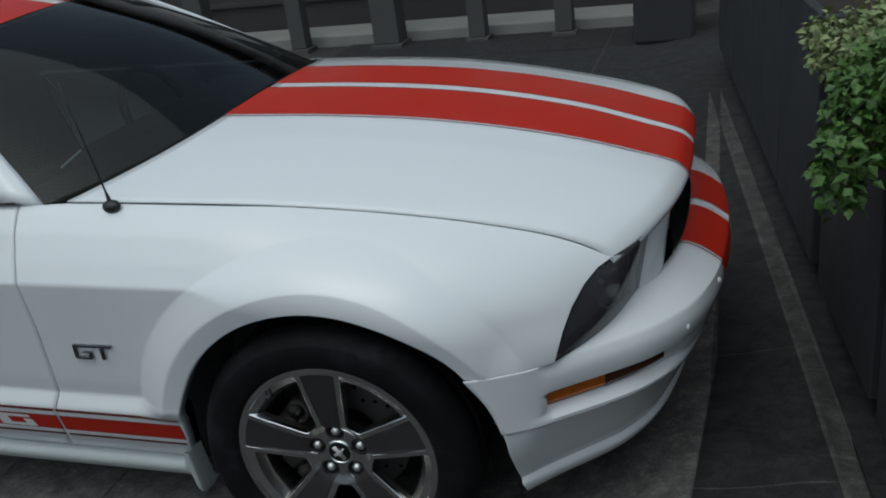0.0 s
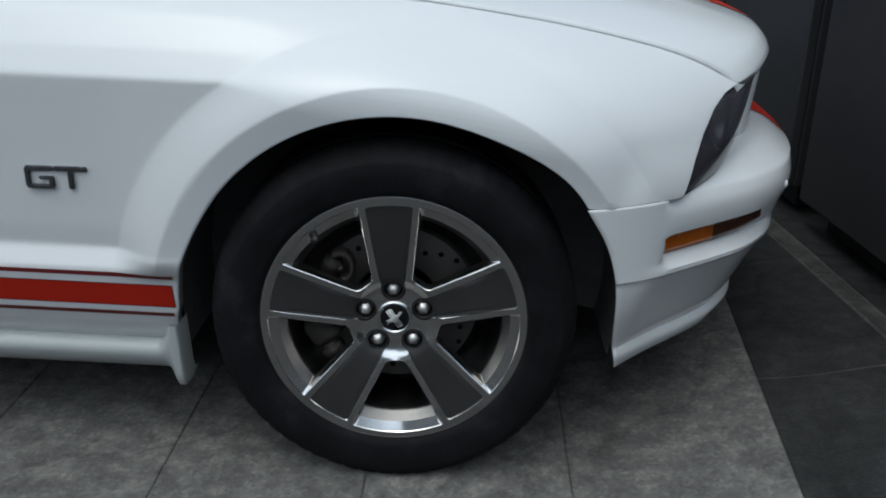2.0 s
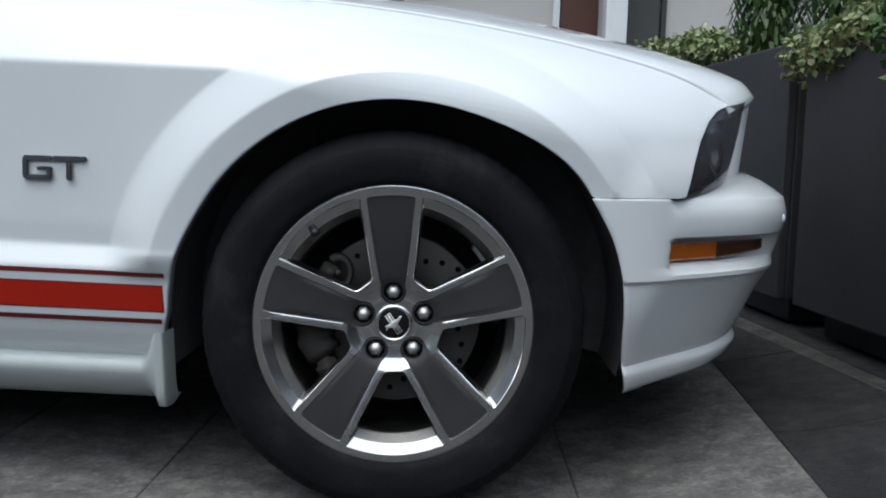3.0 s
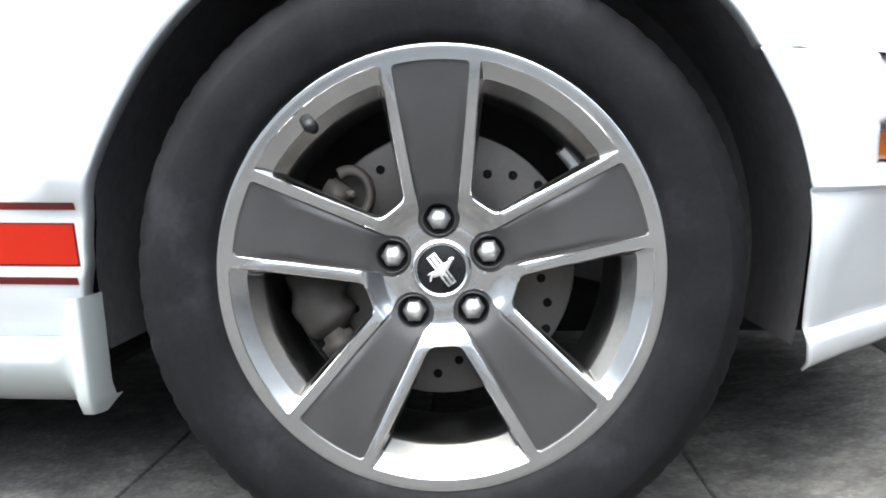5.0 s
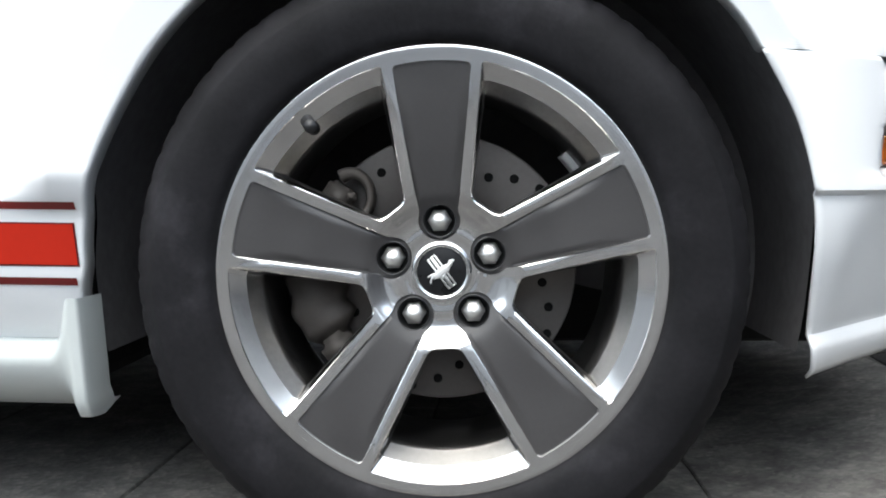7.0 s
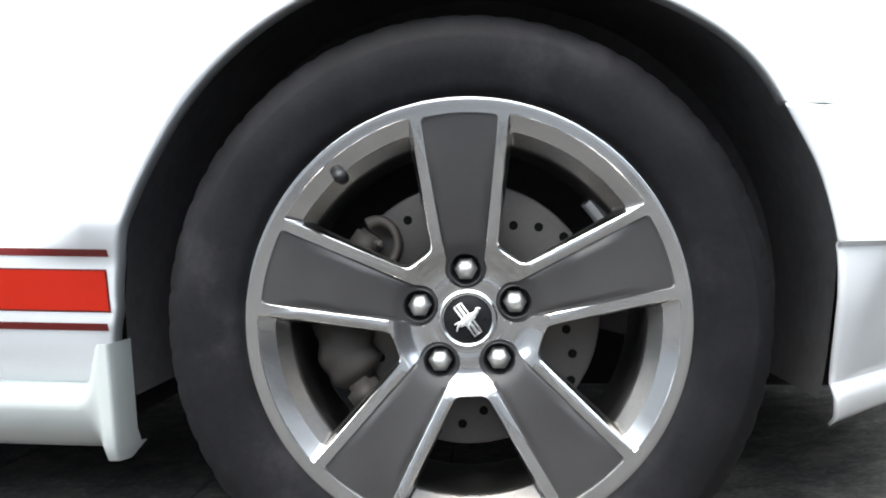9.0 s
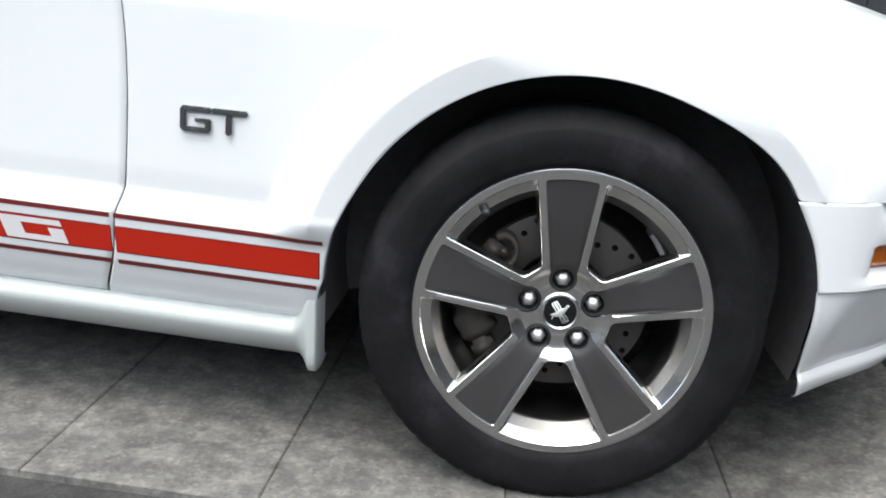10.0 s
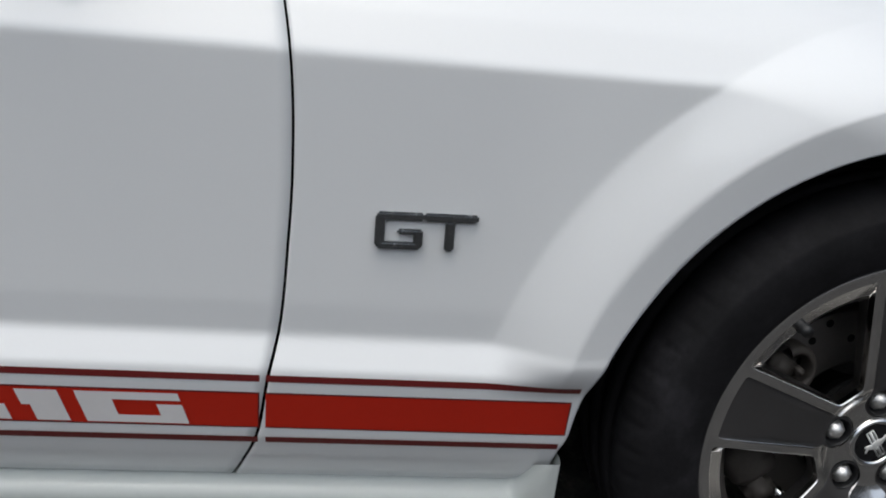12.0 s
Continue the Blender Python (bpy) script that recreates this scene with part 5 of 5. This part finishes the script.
# ---- planters along the car's nose ----
def planter(y0, y1, top):
    base = ground_z(1.2) + 0.085
    depth, t = 0.46, 0.035
    xa, xb = wall_x(y0), wall_x(y1)
    root = thing("planter", "tall charcoal planter box on the pavement", "planter", "row of planters")
    root.location = ((xa + xb) / 2 + depth / 2, (y0 + y1) / 2, base)
    ang = math.atan2(xb - xa, y1 - y0)
    half = (y1 - y0) / 2

    def side(name, a0, a1, b0, b1, z0, z1, mat, bev=0.006):
        me = box_mesh(name, a0, a1, b0, b1, z0, z1, bev)
        me.transform(Matrix.Rotation(-ang, 4, "Z"))
        return part(name, me, mat, root)
    side("front_panel", -depth / 2, -depth / 2 + t, -half, half, 0, top - base, PLANTER)
    side("back_panel", depth / 2 - t, depth / 2, -half, half, 0, top - base, PLANTER)
    side("side_panel", -depth / 2 + t, depth / 2 - t, -half, -half + t, 0, top - base - 0.001, PLANTER)
    side("side_panel", -depth / 2 + t, depth / 2 - t, half - t, half, 0, top - base - 0.001, PLANTER)
    side("soil", -depth / 2 + t, depth / 2 - t, -half + t, half - t, 0.1, top - base - 0.05, SOIL, 0.004)
    side("foot", -depth / 2 + 0.08, depth / 2 - 0.05, -half + 0.06, half - 0.06, -0.085, 0.0, PLANTER, 0.004)
    return root


def leaf_cloud(name, rng, places, size, droop=0.3):
    """Folded pointed leaves, each one its own island."""
    v, f = [], []
    for p in places:
        d = Vector((rng.gauss(0, 1), rng.gauss(0, 1), rng.gauss(0, 0.7) - droop)).normalized()
        up = Vector((rng.gauss(0, 0.5), rng.gauss(0, 0.5), 1)).normalized()
        side = d.cross(up)
        if side.length < 0.05:
            continue
        side.normalize()
        nrm = side.cross(d)
        s = size * rng.uniform(0.6, 1.25)
        w = s * rng.uniform(0.30, 0.42)
        p = Vector(p)
        b = len(v)
        v += [p, p + d * s * 0.45 - side * w + nrm * s * 0.10, p + d * s - nrm * s * 0.12, p + d * s * 0.45 + side * w + nrm * s * 0.10, p + d * s * 0.5]
        f += [(b, b + 1, b + 4), (b + 1, b + 2, b + 4), (b + 2, b + 3, b + 4), (b + 3, b, b + 4)]
    return mesh_of(name, v, f, False)


def shrub(seed, label, blobs, count, size, mat, foot, droop=0.3):
    """A bush: woody stems from its foot to each clump, and loose clumps of leaves."""
    rng = random.Random(seed)
    root = thing("shrub", label, "plant", "plants in the planters")
    root.location = foot
    v, f = [], []
    places = []
    total = sum(rx * ry * rz for _, _, _, rx, ry, rz in blobs)
    for bx, by, bz, rx, ry, rz in blobs:
        bx += 0.02
        for _ in range(max(20, int(count * rx * ry * rz / total))):
            q = Vector((rng.gauss(0, 1), rng.gauss(0, 1), rng.gauss(0, 1)))
            q = q.normalized() * rng.uniform(0.35, 1.0) ** 0.6
            lump = 1 + 0.35 * noise.noise(q * 2.3 + Vector((seed, bx * 7, by * 5)))
            places.append((bx + q.x * rx * lump - foot[0], by + q.y * ry * lump - foot[1], bz + q.z * rz * lump - foot[2]))
        for _ in range(4):
            a = Vector((rng.uniform(-0.05, 0.05), rng.uniform(-0.05, 0.05), 0))
            c = Vector((bx - foot[0] + rng.uniform(-0.5, 0.5) * rx, by - foot[1] + rng.uniform(-0.5, 0.5) * ry, bz - foot[2] + rng.uniform(-0.3, 0.5) * rz))
            m = a.lerp(c, 0.5) + Vector((0, 0, 0.10))
            ring = []
            for t in (0, 0.25, 0.5, 0.75, 1):
                p = a * (1 - t) ** 2 + m * 2 * t * (1 - t) + c * t * t
                r = 0.006 * (1 - 0.75 * t)
                ring.append([(p.x + r * math.cos(k * 1.2566), p.y + r * math.sin(k * 1.2566), p.z) for k in range(5)])
            b = len(v)
            v += [q for loop in ring for q in loop]
            f += [(b + i * 5 + k, b + i * 5 + (k + 1) % 5, b + (i + 1) * 5 + (k + 1) % 5, b + (i + 1) * 5 + k) for i in range(4) for k in range(5)]
    part("stems", mesh_of("stems", v, f), STEM, root)
    tagged(part("leaves", leaf_cloud("leaves", rng, places, size, droop), mat, root), kind="stuff")
    return root


TOP = 0.985
for y0, y1 in ((-2.15, -1.32), (-1.28, -0.45), (-0.39, 0.515), (0.59, 1.285), (1.405, 2.17), (2.19, 3.07), (3.085, 3.96), (3.975, 4.85)):
    planter(y0, y1, TOP if y0 < 1.4 else TOP + 0.05)

shrub(3, "variegated ivy trailing over a planter's edge", [(1.16, 1.28, 0.99, 0.09, 0.10, 0.09), (1.20, 1.10, 1.00, 0.11, 0.14, 0.09), (1.24, 0.92, 1.03, 0.11, 0.14, 0.10),
      (1.13, 1.18, 0.97, 0.05, 0.09, 0.06), (1.30, 1.05, 1.06, 0.12, 0.2, 0.1)], 2000, 0.030, VARIEGATED, (1.40, 1.08, 0.95), 0.5)
shrub(5, "bright green shrub hanging low over a planter", [(1.20, 0.66, 1.02, 0.11, 0.13, 0.10), (1.165, 0.56, 0.96, 0.09, 0.12, 0.11), (1.11, 0.45, 0.88, 0.06, 0.11, 0.10), (1.28, 0.55, 1.05, 0.12, 0.16, 0.1)],
      2000, 0.034, GREEN, (1.42, 0.62, 0.95), 0.6)
shrub(7, "variegated ivy trailing over a planter's edge", [(1.13, 2.22, 1.12, 0.09, 0.14, 0.06), (1.15, 2.45, 1.15, 0.12, 0.16, 0.08)], 1400, 0.030, VARIEGATED, (1.22, 2.3, 1.0), 0.4)
shrub(8, "leafy green shrub in a planter", [(1.30, 0.1, 1.04, 0.16, 0.28, 0.11), (1.34, -0.3, 1.04, 0.15, 0.2, 0.1)], 1200, 0.036, GREEN, (1.46, 0.0, 0.95), 0.3)
shrub(9, "pale green shrub in a planter", [(1.16, 2.75, 1.15, 0.14, 0.28, 0.11), (1.12, 3.3, 1.15, 0.17, 0.35, 0.13), (1.08, 4.2, 1.12, 0.17, 0.35, 0.13)], 2600, 0.036, VARIEGATED, (1.25, 3.3, 0.95), 0.2)


def conifer(seed, x, y, z, height, radius):
    """A dark upright conifer: a thin trunk with drooping sprays in whorls."""
    rng = random.Random(seed)
    root = thing("conifer", "dark green upright conifer behind the planters", "tree", "conifers")
    root.location = (x, y, z)
    v, f = lathe([(0.03, 0.0), (0.028, height * 0.4), (0.012, height * 0.9), (0.001, height)], 8)
    part("trunk", mesh_of("trunk", [(a, -c, b) for a, b, c in v], f), STEM, root)
    v, f = [], []
    for _ in range(7000):
        h = rng.random() ** 0.8
        r = radius * (1 - 0.75 * h) * rng.uniform(0.45, 1.08)
        a = rng.uniform(0, 2 * math.pi)
        p = Vector((r * math.cos(a), r * math.sin(a), h * height))
        d = Vector((math.cos(a) * 0.35, math.sin(a) * 0.35, rng.choice((1, -1)) * rng.uniform(0.5, 1.0))).normalized()
        s = rng.uniform(0.03, 0.075)
        side = Vector((-math.sin(a), math.cos(a), 0)) * s * 0.16
        b = len(v)
        v += [p - side, p + side, p + d * s * 0.6 + side * 0.8, p + d * s, p + d * s * 0.6 - side * 0.8]
        f.append((b, b + 1, b + 2, b + 3, b + 4))
    tagged(part("crown", mesh_of("crown", v, f, False), CONIFER, root), kind="stuff")


conifer(11, 1.62, 3.0, 0.06, 2.3, 0.30)
conifer(12, 1.80, 2.45, 0.06, 2.4, 0.32)
conifer(13, 1.98, 1.85, 0.06, 2.3, 0.30)
conifer(14, 2.10, 1.25, 0.06, 2.2, 0.30)

# ---- far side of the yard: posts on a pale plinth before dark boarding ----
def post(x, y, w, h):
    root = thing("fence_post", "grey square post on a pale plinth", "post", "posts of the far fence")
    root.location = (x, y, 0)
    part("shaft", box_mesh("shaft", -w / 2, w / 2, -w / 2, w / 2, 0.03, h, 0.012), POST, root)
    part("foot_plate", box_mesh("foot_plate", -w / 2 - 0.03, w / 2 + 0.03, -w / 2 - 0.03, w / 2 + 0.03, -0.02, 0.03, 0.005), POST, root)


for x, w in ((-5.2, 0.2), (-4.2, 0.2), (-3.12, 0.16), (-2.18, 0.26), (-1.30, 0.16), (-0.49, 0.16)):
    post(x, 6.72, w, 2.4)
thing("plinth", "pale concrete plinth along the far fence", "plinth", kind="structure", me=box_mesh("plinth", -7, 0.30, 6.86, 7.45, -0.02, 0.10, 0.015), material=PLINTH)
thing("wall_north", "dark boarded wall behind the posts", "wall", kind="structure", me=box_mesh("wall_north", -7, 0.75, 7.6, 7.75, -0.02, 1.7, 0.005), material=DIM)
for i in range(5):
    z = 0.35 + i * 0.27
    part("rail", box_mesh("rail", -7, 0.7, 7.56, 7.60, z, z + 0.05, 0.004), POST if i in (1, 3) else DIM, bpy.data.objects["wall_north"])
bin_ob = thing("tub", "dark square tub standing by the far fence", "tub")
bin_ob.location = (0.42, 6.25, 0)
part("shell", box_mesh("shell", -0.24, 0.24, -0.24, 0.24, 0.0, 0.62, 0.03), PLANTER, bin_ob)
part("rim", box_mesh("rim", -0.27, 0.27, -0.27, 0.27, 0.60, 0.66, 0.012), PLANTER, bin_ob)

# house front beyond the hood
house = thing("house", "cream plastered house front with white columns", "house")
house.location = (2.0, 9.0, 0)


def on_house(name, x0, x1, y0, y1, z0, z1, mat, label="", bev=0.01):
    return part(name, box_mesh(name, x0 - 2.0, x1 - 2.0, y0 - 9.0, y1 - 9.0, z0, z1, bev), mat, house, label)


on_house("wall", -8, 8, 9.3, 9.5, -0.02, 4.6, PLASTER)
on_house("roof", -8.4, 8.4, 8.2, 10.2, 4.6, 4.8, DIM)
on_house("column", 1.72, 1.96, 8.78, 9.02, 0, 4.6, COLUMN, "white square column")
on_house("column", -0.9, -0.66, 8.78, 9.02, 0, 4.6, COLUMN, "white square column")
on_house("column", 4.5, 4.74, 8.78, 9.02, 0, 4.6, COLUMN, "white square column")
on_house("door", 1.26, 1.70, 9.24, 9.30, 0.0, 3.2, DOORWOOD, "brown wooden door")
on_house("door_trim", 1.17, 1.25, 9.2, 9.30, 0.0, 3.3, COLUMN)
w1 = on_house("window", 1.99, 2.42, 9.25, 9.30, 1.2, 3.2, POST, "grey window")
on_house("window_trim", 2.43, 2.49, 9.22, 9.30, 1.1, 3.3, DIM)
on_house("window", -3.4, -1.6, 9.25, 9.30, 1.9, 3.4, DIM, "dark window")

# unseen walls behind the camera, added as house fronts to shape light and reflections
south = thing("wall_south", "added walls standing for unseen house fronts across the street", "wall", kind="structure", me=box_mesh("wall_south", -30, 30, -12.4, -12.0, -0.02, 3.4, 0.02), material=FACADE)
for x0, x1, h in ((-26, -15, 5.6), (-14.2, -7.5, 4.4), (-6.4, -1.0, 5.2), (0.4, 6.0, 4.0), (7.2, 14, 5.8), (15, 27, 4.6)):
    part("stand_in_front", box_mesh("stand_in_front", x0, x1, -12.0, -11.4, -0.02, h, 0.02), FACADE, south)

# ---- paving stones, last ----
pavement = thing("pavement", "pale concrete slabs and dark paving by the kerb", "pavement", kind="structure",
                 me=mesh_of("pavement", *sheet(lambda x, y: (x, y, ground_z(x) - 0.004), linspace(-2.6, 1.2, 130), [-0.135, 2.6, 6.9]), out=(0, 0, 1)), material=JOINT)
pitch = 0.41
for i in range(9):
    x1 = 0.765 - pitch * i
    for j in range(3):
        y0 = -0.14 + j * 0.92
        sk = edge_line if i == 0 else None
        part("slab", slab_mesh("slab", x1 - pitch, x1, y0, y0 + 0.92, skew=sk, gap=0.0009, edge=0.003), SLAB, pavement)
# dark pavers between the slabs and the planters, with a narrow pale edging
kerb_in, kerb_out = (lambda y: wall_x(y) - 0.105), (lambda y: wall_x(y) - 0.045)
for j in range(11):
    y0 = -0.315 + j * 0.655
    part("paver", slab_mesh("paver", 0.8, 1.0, y0, y0 + 0.655, skew=kerb_in, lift=-0.001, start=lambda y: edge_line(min(y, 2.62)) - 0.002, gap=0.0035), PAVE, pavement)
    part("paver", slab_mesh("paver", 1.1, 1.2, y0, y0 + 0.655, skew=lambda y: wall_x(y) + 0.06, lift=-0.001, start=kerb_out, gap=0.002), PAVE, pavement)
rng = random.Random(21)
for j in range(17):
    y0 = -0.4 + j * 0.42
    w = rng.uniform(-0.012, 0.010)
    part("edging_stone", slab_mesh("edging_stone", 1.0, 1.1, y0, y0 + 0.42, skew=lambda y, w=w: kerb_out(y) + w, thick=0.05, lift=-0.0015, start=lambda y, w=w: kerb_in(y) + 0.7 * w, gap=0.004, edge=0.006), STRIP, pavement)
# the yard beyond the car
for i in range(4):
    for j in range(5):
        x1, y0 = 0.80 - i * 0.86, 2.66 + j * 0.84
        part("yard_slab", slab_mesh("yard_slab", x1 - 0.86, x1, y0, y0 + 0.84, gap=0.004, lift=rng.uniform(-0.002, 0.001)), PAVE, pavement)
